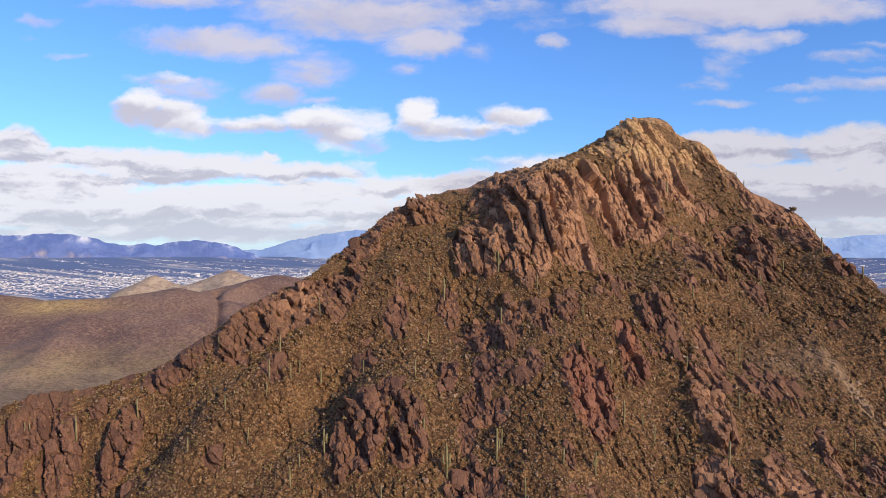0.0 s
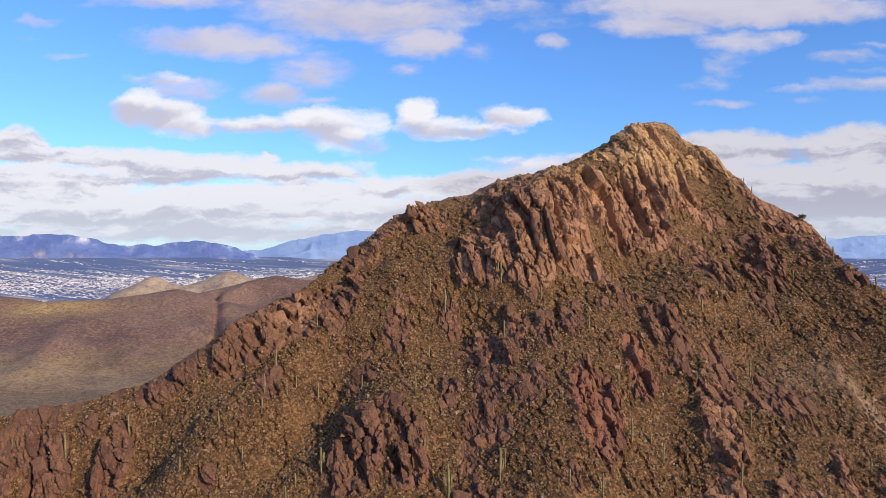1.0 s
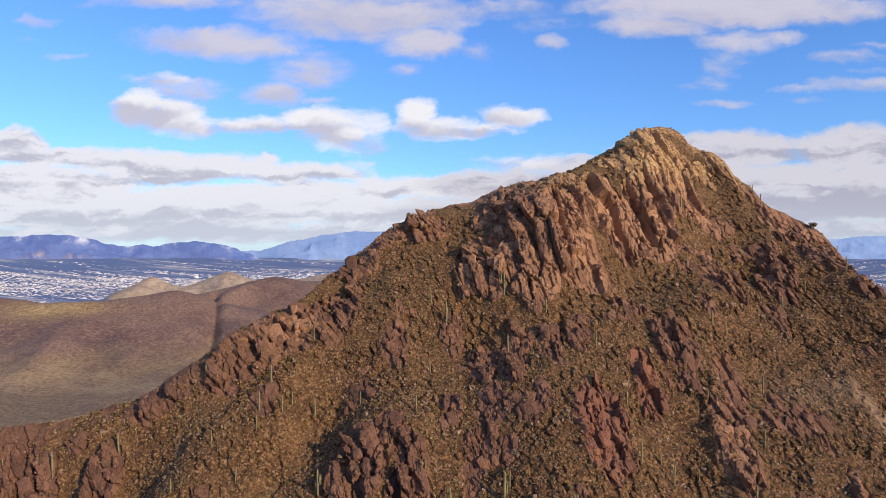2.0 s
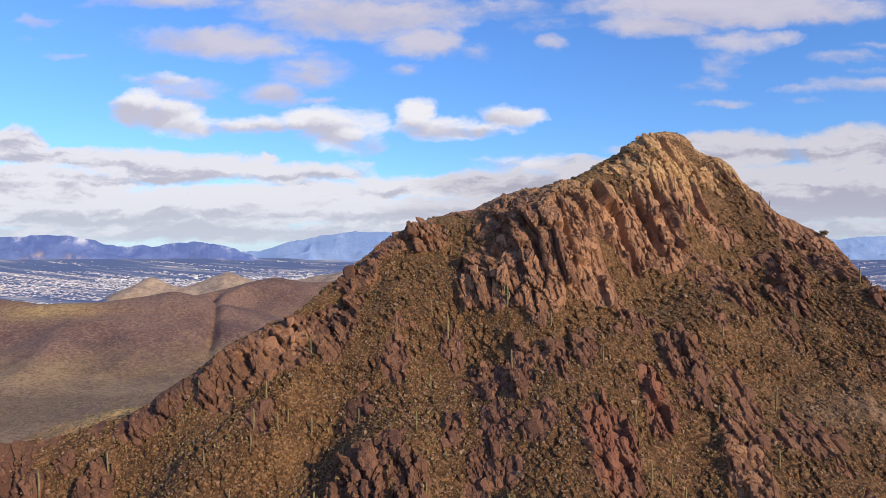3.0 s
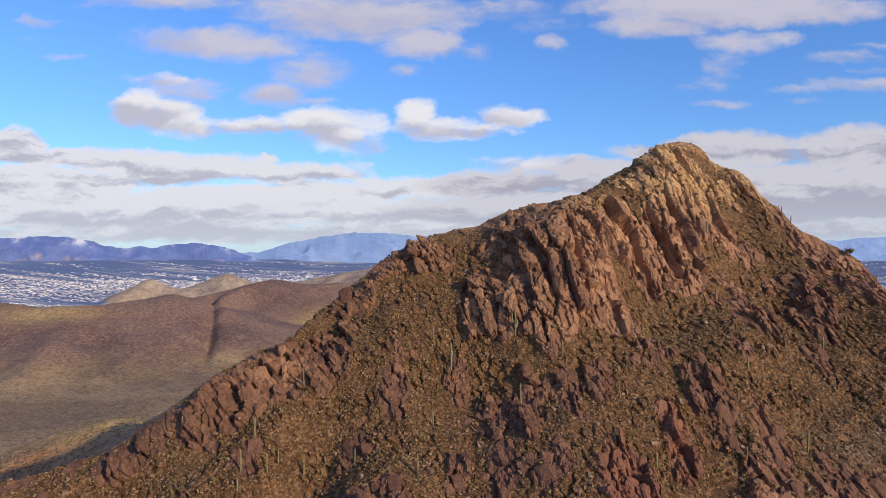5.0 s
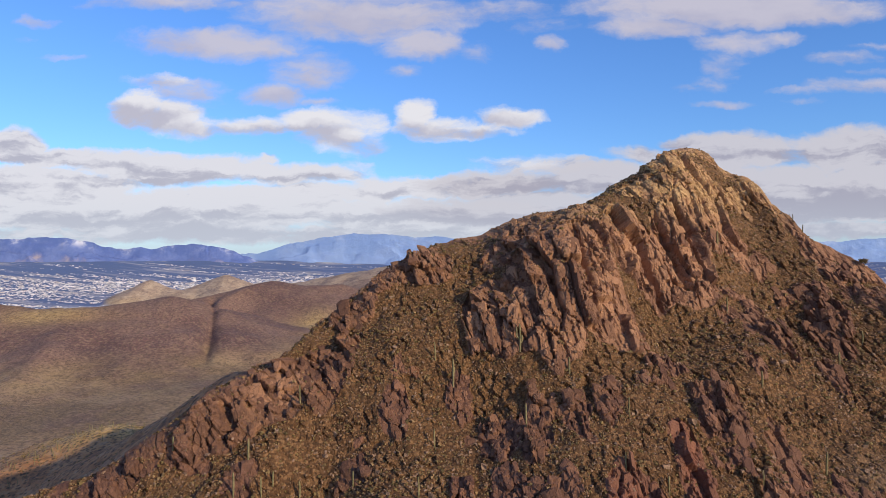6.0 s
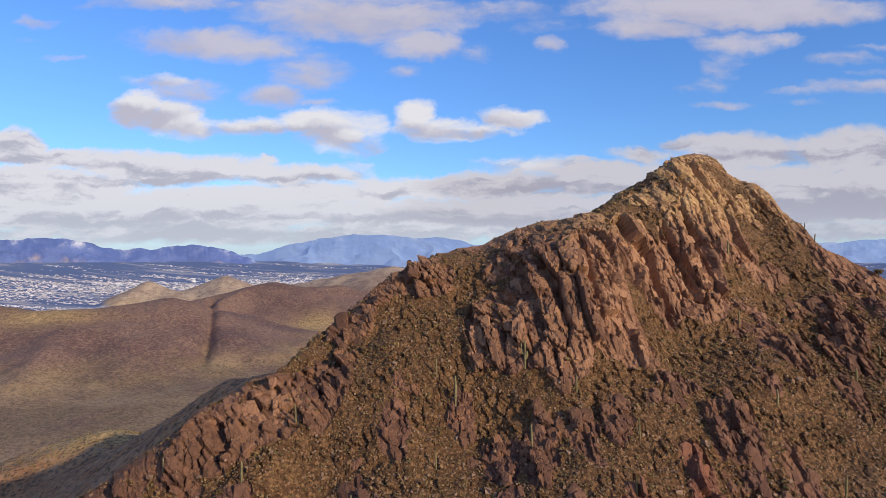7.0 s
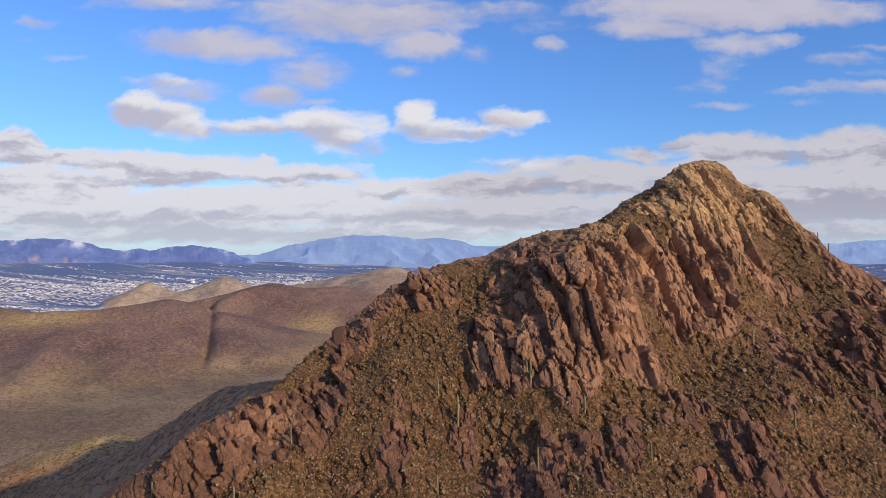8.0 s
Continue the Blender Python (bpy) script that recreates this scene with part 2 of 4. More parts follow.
def plain_material(name, dark, light, scale, rough=0.9, bump=0.5, spots=None):
    m, t, p = material(name, rough)
    here = coords(t)
    c = blend(t, ramp(t, noise_at(t, here, scale, 6, 0.65), 0.35, 0.65), dark, light)
    if spots:
        c = blend(t, ramp(t, noise_at(t, here, scale * 7, 3, 0.7), 0.58, 0.7, 0.0, 0.8), c, spots)
    t.links.new(c, p["Base Color"])
    bumped(t, p, noise_at(t, here, scale * 4, 5, 0.7), bump, 0.2 / scale)
    return m


def land_material():
    """Desert hills speckled with scrub, the flat city plain far out."""
    m, t, p = material("desert_land", 0.95)
    here = coords(t)
    at = node(t, "ShaderNodeSeparateXYZ", {0: here}).outputs
    broad = noise_at(t, here, 0.0045, 5)
    c = blend(t, ramp(t, broad, 0.4, 0.62), (0.165, 0.092, 0.082), (0.245, 0.145, 0.112))
    low = ramp(t, at[2], -246, -205, 1.0, 0.0)
    c = blend(t, calc(t, "MULTIPLY", low, ramp(t, noise_at(t, here, 0.008, 5), 0.35, 0.6, 0.35, 1.0)), c, (0.25, 0.168, 0.088))
    near = node(t, "ShaderNodeAttribute", attribute_name="near").outputs["Fac"]
    c = blend(t, near, c, blend(t, ramp(t, noise_at(t, here, 0.05, 6, 0.7), 0.4, 0.6), (0.34, 0.15, 0.068), (0.43, 0.215, 0.105)))
    # straw grass, and sunlit spots of the hills put into the same colour
    straw = node(t, "ShaderNodeAttribute", attribute_name="straw").outputs["Fac"]
    c = blend(t, calc(t, "MULTIPLY", straw, 0.9), c, blend(t, ramp(t, noise_at(t, here, 0.06, 6, 0.7), 0.4, 0.6), (0.44, 0.29, 0.11), (0.68, 0.46, 0.18)))
    scrub = node(t, "ShaderNodeTexVoronoi", {"Vector": here, "Scale": 0.27, "Randomness": 1.0}).outputs["Distance"]
    c = blend(t, ramp(t, scrub, 0.24, 0.46, 0.8, 0.0), c, (0.06, 0.05, 0.033))
    c = blend(t, ramp(t, noise_at(t, here, 0.05, 6, 0.7), 0.5, 0.7, 0.0, 0.45), c, (0.30, 0.2, 0.115))
    # outer hills are pale tan, with distance haze put into the colour
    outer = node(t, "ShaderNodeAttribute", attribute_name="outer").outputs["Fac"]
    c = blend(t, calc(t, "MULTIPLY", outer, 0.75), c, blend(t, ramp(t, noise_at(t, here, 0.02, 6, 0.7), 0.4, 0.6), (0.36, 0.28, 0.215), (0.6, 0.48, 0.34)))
    # lighter straw patches on the valley floor: sunlit ground put into the colour
    c = blend(t, calc(t, "MULTIPLY", low, ramp(t, noise_at(t, here, 0.006, 9, 0.72), 0.44, 0.6, 0.0, 0.45)), c, (0.46, 0.33, 0.18))
    speck = noise_at(t, here, 0.13, 3, 0.75)
    c = blend(t, ramp(t, speck, 0.5, 0.6, 0.0, 0.5), c, (0.085, 0.062, 0.052))
    c = blend(t, ramp(t, speck, 0.47, 0.37, 0.0, 0.55), c, (0.36, 0.25, 0.16))
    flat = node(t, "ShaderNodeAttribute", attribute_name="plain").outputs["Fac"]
    # stretched blue bands: haze and cloud shadow put into the plain's colour
    shade_bands = noise_at(t, coords(t, (0.0016, 0.011, 0.0)), 1.0, 7, 0.7)
    town = blend(t, ramp(t, shade_bands, 0.48, 0.68), (0.10, 0.15, 0.29), (0.42, 0.42, 0.44))
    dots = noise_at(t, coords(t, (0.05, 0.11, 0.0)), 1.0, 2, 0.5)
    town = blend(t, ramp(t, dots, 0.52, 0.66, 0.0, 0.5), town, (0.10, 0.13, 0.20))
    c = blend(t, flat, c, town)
    t.links.new(c, p["Base Color"])
    bumped(t, p, noise_at(t, here, 0.12, 6, 0.7), 0.6, 4.0)
    return m


ROCK = mountain_material()
LAND = land_material()
SHRUB = plain_material("desert_shrub_leaves", (0.13, 0.09, 0.041), (0.235, 0.16, 0.072), 0.35, 0.9, 0.2)
STRAW = plain_material("dry_grass", (0.22, 0.145, 0.066), (0.33, 0.225, 0.11), 0.5, 0.9, 0.2)
STONE = plain_material("loose_stone", (0.12, 0.077, 0.052), (0.34, 0.225, 0.15), 0.6, 0.9, 0.5)
CACTUS = plain_material("saguaro_skin", (0.135, 0.122, 0.06), (0.25, 0.21, 0.105), 0.8, 0.75, 0.4)
BRUSH = plain_material("olive_brush_leaves", (0.12, 0.088, 0.036), (0.22, 0.158, 0.066), 0.4, 0.9, 0.2)
ADOBE = plain_material("tan_building", (0.4, 0.37, 0.35), (0.62, 0.57, 0.51), 0.02, 0.8, 0.1)
WHITEWASH = plain_material("white_building", (0.6, 0.6, 0.6), (0.85, 0.84, 0.82), 0.02, 0.8, 0.1)
BARK = plain_material("tree_bark", (0.06, 0.045, 0.03), (0.13, 0.10, 0.07), 2.0, 0.9, 0.5)


# far ranges: the blue haze of distance is put into the base colour
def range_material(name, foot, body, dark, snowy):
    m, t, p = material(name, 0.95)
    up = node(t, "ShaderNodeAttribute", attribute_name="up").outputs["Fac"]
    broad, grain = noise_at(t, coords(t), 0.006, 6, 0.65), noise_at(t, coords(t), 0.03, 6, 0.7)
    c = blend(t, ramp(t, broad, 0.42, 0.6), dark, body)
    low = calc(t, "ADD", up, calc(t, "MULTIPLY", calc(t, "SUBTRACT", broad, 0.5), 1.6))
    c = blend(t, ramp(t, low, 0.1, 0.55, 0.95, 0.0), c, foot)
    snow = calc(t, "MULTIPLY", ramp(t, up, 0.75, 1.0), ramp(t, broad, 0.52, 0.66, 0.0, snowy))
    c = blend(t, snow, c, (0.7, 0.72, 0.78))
    t.links.new(c, p["Base Color"])
    bumped(t, p, grain, 0.4, 20.0)
    return m


# blue body and dark tones hold the haze; the second range is paler with it
RANGE = range_material("far_range_in_haze", (0.44, 0.38, 0.38), (0.15, 0.21, 0.44), (0.10, 0.155, 0.38), 0.8)
PALE_RANGE = range_material("paler_far_range_in_haze", (0.23, 0.335, 0.56), (0.23, 0.34, 0.58), (0.19, 0.30, 0.55), 0.15)

GLASS = plain_material("dark_window_glass", (0.03, 0.04, 0.05), (0.06, 0.07, 0.09), 0.2, 0.15, 0.05)


# ---------------------------------------------------------------- form of the land
def spl(xk, yk, x):
    """A smooth curve through the knots."""
    xk, yk = np.asarray(xk, float), np.asarray(yk, float)
    x = np.clip(x, xk[0], xk[-1])
    m = np.gradient(yk, xk, axis=0)
    i = np.clip(np.searchsorted(xk, x) - 1, 0, len(xk) - 2)
    h = xk[i + 1] - xk[i]
    t = (x - xk[i]) / h
    if yk.ndim > 1:
        h, t = h[..., None], t[..., None]
    return (2 * t**3 - 3 * t * t + 1) * yk[i] + (t**3 - 2 * t * t + t) * h * m[i] + (3 * t * t - 2 * t**3) * yk[i + 1] + (t**3 - t * t) * h * m[i + 1]


def mix32(a):
    a = a.astype(np.uint32)
    a = (a ^ (a >> np.uint32(16))) * np.uint32(0x7FEB352D)
    a = (a ^ (a >> np.uint32(15))) * np.uint32(0x846CA68B)
    return a ^ (a >> np.uint32(16))


def rnd(i, j, k):
    """A number from 0 to 1 for each whole-numbered cell."""
    a = mix32(i.astype(np.int64).astype(np.uint32) * np.uint32(374761393) + np.uint32(k * 9176 + 17))
    return mix32(a + j.astype(np.int64).astype(np.uint32) * np.uint32(668265263)).astype(float) / 4294967295.0


def vnoise(x, y, seed=0, octaves=4):
    """Smooth noise about zero, of wavelength 1."""
    out, amp = 0.0, 0.5
    for o in range(octaves):
        i, j = np.floor(x), np.floor(y)
        u, v = x - i, y - j
        u, v = u * u * u * (u * (u * 6 - 15) + 10), v * v * v * (v * (v * 6 - 15) + 10)
        a, b = rnd(i, j, seed + o), rnd(i + 1, j, seed + o)
        c, d = rnd(i, j + 1, seed + o), rnd(i + 1, j + 1, seed + o)
        out = out + amp * ((a + (b - a) * u) * (1 - v) + (c + (d - c) * u) * v - 0.5) * 2
        x, y, amp = x * 2.03 + 17.1, y * 2.03 - 9.7, amp * 0.5
    return out


def blocks(p, q, seed, lean=0.0):
    """Broken rock in cells, their faces turned aside by lean: two random numbers, a tilted facet and the distance to the joint, for each point."""
    i0, j0 = np.floor(p), np.floor(q)
    f1 = np.full(p.shape, 9.0)
    f2 = f1.copy()
    bi, bj, bp, bq = i0.copy(), j0.copy(), p * 0, q * 0
    for di in (-1, 0, 1):
        for dj in (-1, 0, 1):
            i, j = i0 + di, j0 + dj
            dp = p - i - 0.08 - 0.84 * rnd(i, j, seed)
            dq = q - j - 0.08 - 0.84 * rnd(i, j, seed + 1)
            r = np.hypot(dp, dq)
            near = r < f1
            f2 = np.where(near, f1, np.minimum(f2, r))
            for old, cur in ((bi, i), (bj, j), (bp, dp), (bq, dq)):
                old[near] = cur[near]
            f1 = np.where(near, r, f1)
    r1, r2, r3 = rnd(bi, bj, seed + 2), rnd(bi, bj, seed + 3), rnd(bi, bj, seed + 4)
    return r1, (r2 - 0.5 - lean) * bp + (r3 - 0.5) * bq, f2 - f1, r2


# crest of the mountain: x, y, z
CREST = [(-150, 180, -60), (-115, 186, -43), (-92, 190, -40), (-75, 195, -33), (-60, 201, -21), (-46, 212, -10.5), (-30, 231, 1),
         (-12, 235, 15.5), (5, 238, 21.5), (25, 238, 29), (40, 248, 32), (52, 258, 36), (67, 262, 45.5), (84, 271, 51), (93, 268, 45.5),
         (101, 260, 39), (108, 250, 26), (120, 240, 15.5), (127, 234, 7), (133, 226, -5), (145, 224, -15), (185, 222, -34)]
# sections down the near face: how far it has dropped, at these distances out from the crest
OUT = (0, 8, 20, 34, 50, 68, 90, 140)
SECTIONS = {
    -130: (0, 8.9, 28.1, 45.4, 58.1, 69.9, 84.6, 126.3),
    -90: (0, 5.0, 21.5, 33.0, 48.0, 63.2, 79.7, 121.6),
    -55: (0, 1.8, 13.0, 23.5, 43.5, 56.7, 75.7, 118.0),
    -25: (0, -1.0, 8.2, 17.7, 40.3, 49.8, 74.2, 117.1),
    5: (0, 2.9, 12.5, 23.0, 45.1, 59.8, 77.5, 118.4),
    35: (0, 1.2, 2.4, 10.5, 36.3, 53.5, 76.3, 117.5),
    65: (0, 0.2, 8.0, 24.6, 43.0, 50.0, 79.2, 116.8),
    95: (0, 7.0, 20.8, 32.9, 48.8, 58.0, 76.7, 117.2),
    125: (0, 6.8, 14.2, 18.0, 32.5, 51.4, 74.7, 116.4),
    170: (0, 2.5, 6.0, 11.0, 22.5, 42.4, 70.3, 113.1),
}
# ribs and gullies of the face: x, y, how far they stand out or lie back
RIBS = [(55, 166, 3.1), (22, 203, -3.7), (69, 194, -3.7), (1, 171, 3.5), (-51, 197, -2.9), (-12, 202, -2.8), (70, 236, 2.3), (42, 191, 2.3), (112, 217, 1.8), (-91, 186, -1.2), (-20, 180, 1.9), (29, 193, -3.6), (-9, 232, -1.6), (77, 188, -2.9), (63, 159, 2.6), (88, 175, 1.5), (-66, 185, -1.4), (-34, 202, 1.2), (53, 181, 1.9), (76, 208, -1.5), (56, 225, 1.1), (-109, 179, -1.5), (40, 200, 1.9), (83, 244, 1.6)]


# knobs and notches of the skyline over the smooth crest: x, how much
SKYLINE_WEST = [(-125, 0.3), (-116, 2.8), (-110, 3.1), (-104, 3.1), (-98, 4.4), (-93, 4.7), (-87, 4.9), (-82, 4.0), (-76, 4.3), (-70, 4.7), (-64, 4.2), (-59, 5.6), (-54, 4.0), (-49, 2.3), (-44, -2.1), (-40, -1.0), (-36, -0.4), (-30, -0.3), (-24, 0.1), (-18, 0.9), (-12, 0.9), (-5, 1.3), (2, 0.9), (8, -1.0)]
SKYLINE_EAST = [(14, -1.0), (20, -0.8), (26, -1.0), (32, -1.7), (39, -1.7), (46, -1.2), (52, 1.2), (58, -0.2), (63, -1.5), (66.5, 0.1), (69, 0.9), (72, 1.2), (77, 0.9), (82, 0.9), (86, 1.3), (89, 1.7), (91, -0.6), (94, -1.2), (98, -1.3), (101.5, -1.2), (103.5, -3.5), (107, 0.3), (112, -1.4), (118, -1.5), (124, 0.1), (130, -1.7)]


def crest(x):
    k = np.array(CREST, float)
    return spl(k[:, 0], k[:, 1], x), spl(k[:, 0], k[:, 2], x)


def face(x, d):
    """Height of the mountain's smooth form, d metres out from the crest (behind it: minus)."""
    yr, zr = crest(x)
    xs, n = np.array(list(SECTIONS), float), len(SECTIONS)
    w = spl(xs, np.eye(n), x)
    down = sum(spl(OUT, s, np.maximum(d, 0)) * w[..., i] for i, s in enumerate(SECTIONS.values()))
    down = down + np.maximum(d - OUT[-1], 0) * 0.75
    back = np.maximum(-d, 0)
    down = down + 0.5 * back + 0.35 * np.maximum(back - 8, 0)
    k = np.array(SKYLINE_WEST + SKYLINE_EAST, float)
    z = zr - down + np.interp(x, k[:, 0], k[:, 1]) * np.exp(-((d - 2) / np.where(x < -25, 12.0, 10.0)) ** 2)
    for rx, ryy, a in RIBS:
        z = z + a * np.exp(-((x - rx) ** 2 + (yr - d - ryy) ** 2) / 225.0)
    side = np.maximum(x - 185, 0) + np.maximum(-150 - x, 0)
    return z - 0.7 * side
# ---------------------------------------------------------------- end of form


# ---------------------------------------------------------------- building helpers
def mesh_from(name, verts, faces, mat, smooth=False, floats=()):
    """A mesh from arrays of corners and of triangles or quads, with float attributes."""
    me = bpy.data.meshes.new(name)
    verts, faces = np.asarray(verts, np.float32), np.asarray(faces, np.int32)
    n, k = faces.shape
    me.vertices.add(len(verts))
    me.vertices.foreach_set("co", verts.ravel())
    me.loops.add(n * k)
    me.loops.foreach_set("vertex_index", faces.ravel())
    me.polygons.add(n)
    me.polygons.foreach_set("loop_start", np.arange(0, n * k, k, dtype=np.int32))
    me.polygons.foreach_set("use_smooth", np.full(n, smooth))
    me.update(calc_edges=True)
    for key, values in dict(floats).items():
        me.attributes.new(key, "FLOAT", "POINT").data.foreach_set("value", np.asarray(values, np.float32))
    me.materials.append(mat)
    return me


def part(name, me, parent, label=""):
    ob = new(name, me)
    ob.parent = parent
    return tagged(ob, label)


def thing(name, label, category, group="", kind="", at=(0, 0, 0)):
    ob = new(name)
    ob.location = at
    return tagged(ob, label, category, group, kind)


def grid_faces(nu, nv):
    i, j = np.meshgrid(np.arange(nu - 1), np.arange(nv - 1), indexing="ij")
    a = (i * nv + j).ravel()
    return np.stack([a, a + nv, a + nv + 1, a + 1], 1)


# ---------------------------------------------------------------- the mountain
# outcrops: x, y, half width, half height, how far they stand out
CLIFF = [(20, 207, 11.7, 10.4, 3), (34, 207, 9.9, 10.6, 3.5), (50, 220, 9.1, 9.5, 3), (63, 225, 7.9, 11.7, 3.5), (74, 236, 9.0, 9.0, 2), (74, 249, 12.2, 5.5, 2.5), (59, 240, 8.1, 3.6, 2), (101, 258, 5.1, 6.4, 2.2), (8, 208, 5.6, 8.8, 4), (25, 197, 6.8, 6.4, 2.5), (39, 201, 7.5, 5.8, 2), (14, 222, 6.4, 3.7, 2), (81, 234, 4.9, 5.9, 1)]
RIDGE = [(-8, 224, 8.3, 5.2, 3), (-18, 223, 5.2, 3.7, 2), (-31, 203, 9.0, 7.8, 3), (-26, 217, 7.2, 4.3, 2), (-41, 199, 8.2, 6.9, 3.5), (-50, 194, 6.4, 6.0, 3), (-57, 192, 4.9, 7.4, 3), (-70, 193, 6.3, 3.6, 1.5), (-76, 187, 7.4, 3.8, 2.5), (-91, 182, 2.5, 2.2, 2.5), (-107, 183, 7.9, 6.8, 4.5), (-83, 176, 4.5, 6.5, 4.5), (-98, 175, 4.5, 6.5, 4.0), (-112, 177, 4.5, 6.5, 2.5)]
CRAGS = [(-20, 164, 6.8, 7.7, 5), (-8, 162, 4.6, 6.5, 4), (-13, 169, 2.8, 4.3, 2.5), (34, 165, 6.3, 8.1, 4.5), (48, 176, 3.3, 6.7, 3), (58, 185, 6.1, 5.8, 3), (64, 165, 5.0, 9.5, 4), (60, 151, 5.0, 4.8, 3.5), (81, 207, 4.3, 7.5, 3), (79, 215, 3.5, 4.4, 2), (99, 216, 5.4, 9.9, 3), (118, 220, 5.7, 6.8, 2.5), (116, 234, 7.7, 3.9, 1.5), (17, 183, 4.2, 6.3, 2.5), (26, 181, 3.3, 4.5, 2)]
SMALL = [(33, 184, 3.4, 4.7, 2), (10, 185, 3.9, 4.5, 2), (8, 167, 2.8, 3.7, 2), (-21, 183, 4.0, 3.1, 1.8), (1, 174, 2.7, 4.4, 1.8), (90, 157, 2.4, 6.8, 3), (76, 148, 5.6, 3.7, 3), (28, 151, 1.5, 2.3, 2), (70, 196, 2.9, 4.0, 1.8), (91, 200, 3.2, 4.2, 2), (49, 194, 5.0, 3.8, 2), (6, 151, 5.0, 3.0, 2), (-54, 163, 2.7, 2.7, 1.8), (2, 193, 3.2, 3.2, 1.3), (21, 169, 3.6, 3.6, 1.5), (-13, 191, 3.2, 3.2, 1), (86, 169, 2.1, 5.6, 1.5), (120, 206, 2.7, 4.4, 2)]
# clefts in the cliffs: x, y, half length, depth
CLEFTS = [(60, 225, 9, 5.5), (67, 228, 8, 5.0), (33, 207, 8, 4.0), (53, 219, 7, 3.5), (24, 205, 8, 3.0), (43, 214, 6, 2.5), (13, 211, 7, 3.0), (99, 256, 5, 3.0), (-21, 164, 6, 1.2), (-14, 164, 6, 1.4), (-96, 182, 6, 2.4), (-88, 177, 6, 2.4), (-103, 177, 6, 2.4)]
OUTCROPS = CLIFF + RIDGE + CRAGS + SMALL


def build_mountain():
    xs = np.concatenate([np.arange(-330, -126, 4.0), np.arange(-126, 148, 0.28), np.arange(148, 380, 4.0)])
    rows = np.concatenate([np.linspace(-260, -24, 50)[:-1], np.linspace(-24, 0, 70)[:-1], np.linspace(0, 1, 470), 1 + np.linspace(0, 1, 60)[1:] ** 1.3])
    x, d = np.meshgrid(xs, rows, indexing="ij")
    reach = np.clip(crest(x)[0] - 138, 50, 140)
    d = np.where(d > 0, np.where(d <= 1, d * reach, reach + (d - 1) * (330 - reach)), d)
    z = face(x, d)
    y = crest(x)[0] - d
    # normals of the smooth form, broadened
    px, py, pz = (np.stack([np.gradient(c, axis=0), np.gradient(c, axis=1)]) for c in (x, y, z))
    nrm = np.stack([py[0] * pz[1] - pz[0] * py[1], pz[0] * px[1] - px[0] * pz[1], px[0] * py[1] - py[0] * px[1]], -1)
    nrm *= np.sign(nrm[..., 2:3])
    nrm /= np.linalg.norm(nrm, axis=-1, keepdims=True) + 1e-9
    nrm[..., 1] -= 0.25
    nrm /= np.linalg.norm(nrm, axis=-1, keepdims=True)
    # how rocky each place is, and which outcrop it belongs to
    wob_x, wob_y = vnoise(x / 6, y / 6, 40, 3) * 3.0, vnoise(x / 6, y / 6, 50, 3) * 3.0
    rock, swell, owner, best = np.zeros_like(x), np.zeros_like(x), np.full(x.shape, -1), np.full(x.shape, 0.35)
    for k, (ox, oy, rx, ry, h) in enumerate(OUTCROPS):
        i0, i1 = np.searchsorted(xs, (ox - 2 * rx - 4, ox + 2 * rx + 4))
        s = np.s_[i0:i1]
        grow = 1.24 if k < len(CLIFF) else 1.2
        r2 = ((x[s] + wob_x[s] - ox) / (rx * grow)) ** 2 + ((y[s] + wob_y[s] - oy) / (ry * grow)) ** 2
        f = np.clip(1.35 * (1 - r2), 0, 1)
        f = f * f * (3 - 2 * f)
        rock[s] = np.maximum(rock[s], f)
        swell[s] = np.maximum(swell[s], h * f**0.7)
        own = f > best[s]
        owner[s][own] = k
        best[s] = np.where(own, f, best[s])
    scatter = np.clip((vnoise(x / 11, y / 9, 70, 4) - 0.26 - 0.06 * (x < -70)) * 4.5, 0, 1) * np.clip((d + 20) / 12, 0, 1)
    top = np.clip((x + 95) / 30, 0.25, 1) * np.clip(1.3 - np.abs(d - 2) / 8, 0, 1) * np.clip(0.7 + vnoise(x / 8, y / 8, 77, 3), 0, 1)
    rock = np.maximum(rock, np.maximum(0.85 * scatter, 0.9 * top))
    # broken blocks, leaning down to the right along the joints
    up = 0.707 * (y + z)
    lean = np.interp(x, (-70, -30, 20, 60, 120), (0.36, 0.34, 0.15, 0.14, 0.26))
    a, b = x + lean * (up - 0.707 * (crest(x)[0] + crest(x)[1] - 40)), up - 0.12 * x
    a = a + vnoise(x / 12, up / 12, 11, 2) * 1.2
    tall = (owner >= 0) & (owner < len(CLIFF))
    ridge = (owner >= len(CLIFF)) & (owner < len(CLIFF) + len(RIDGE))
    sizes = blocks(a / 4.6, b / 17.0, 150, 0.3), blocks(a / 3.2, b / 11.0, 130, 0.3), blocks(a / 2.8, b / 7.0, 100, 0.25)
    r1, t1, e1, c1 = (np.where(tall, p, np.where(ridge, q, s)) for p, q, s in zip(*sizes))
    r2, t2, e2, c2 = blocks(a / 1.4, b / 3.2, 200, 0.25)
    r4, t4, e4, c4 = blocks(x / 1.7 + 0.12 * up, up / 2.3, 400, 0.2)
    r3, t3, e3, c3 = blocks(x / 0.8, up / 0.9, 300)
    rough = np.where(tall, 1.3, np.where(ridge, 1.1, 0.85)) * (((r1 - 0.5) * 3.0 + t1 * 4.2) * np.clip(e1 / 0.08, 0.3, 1) - 1.2 * np.clip(1 - e1 / 0.1, 0, 1))
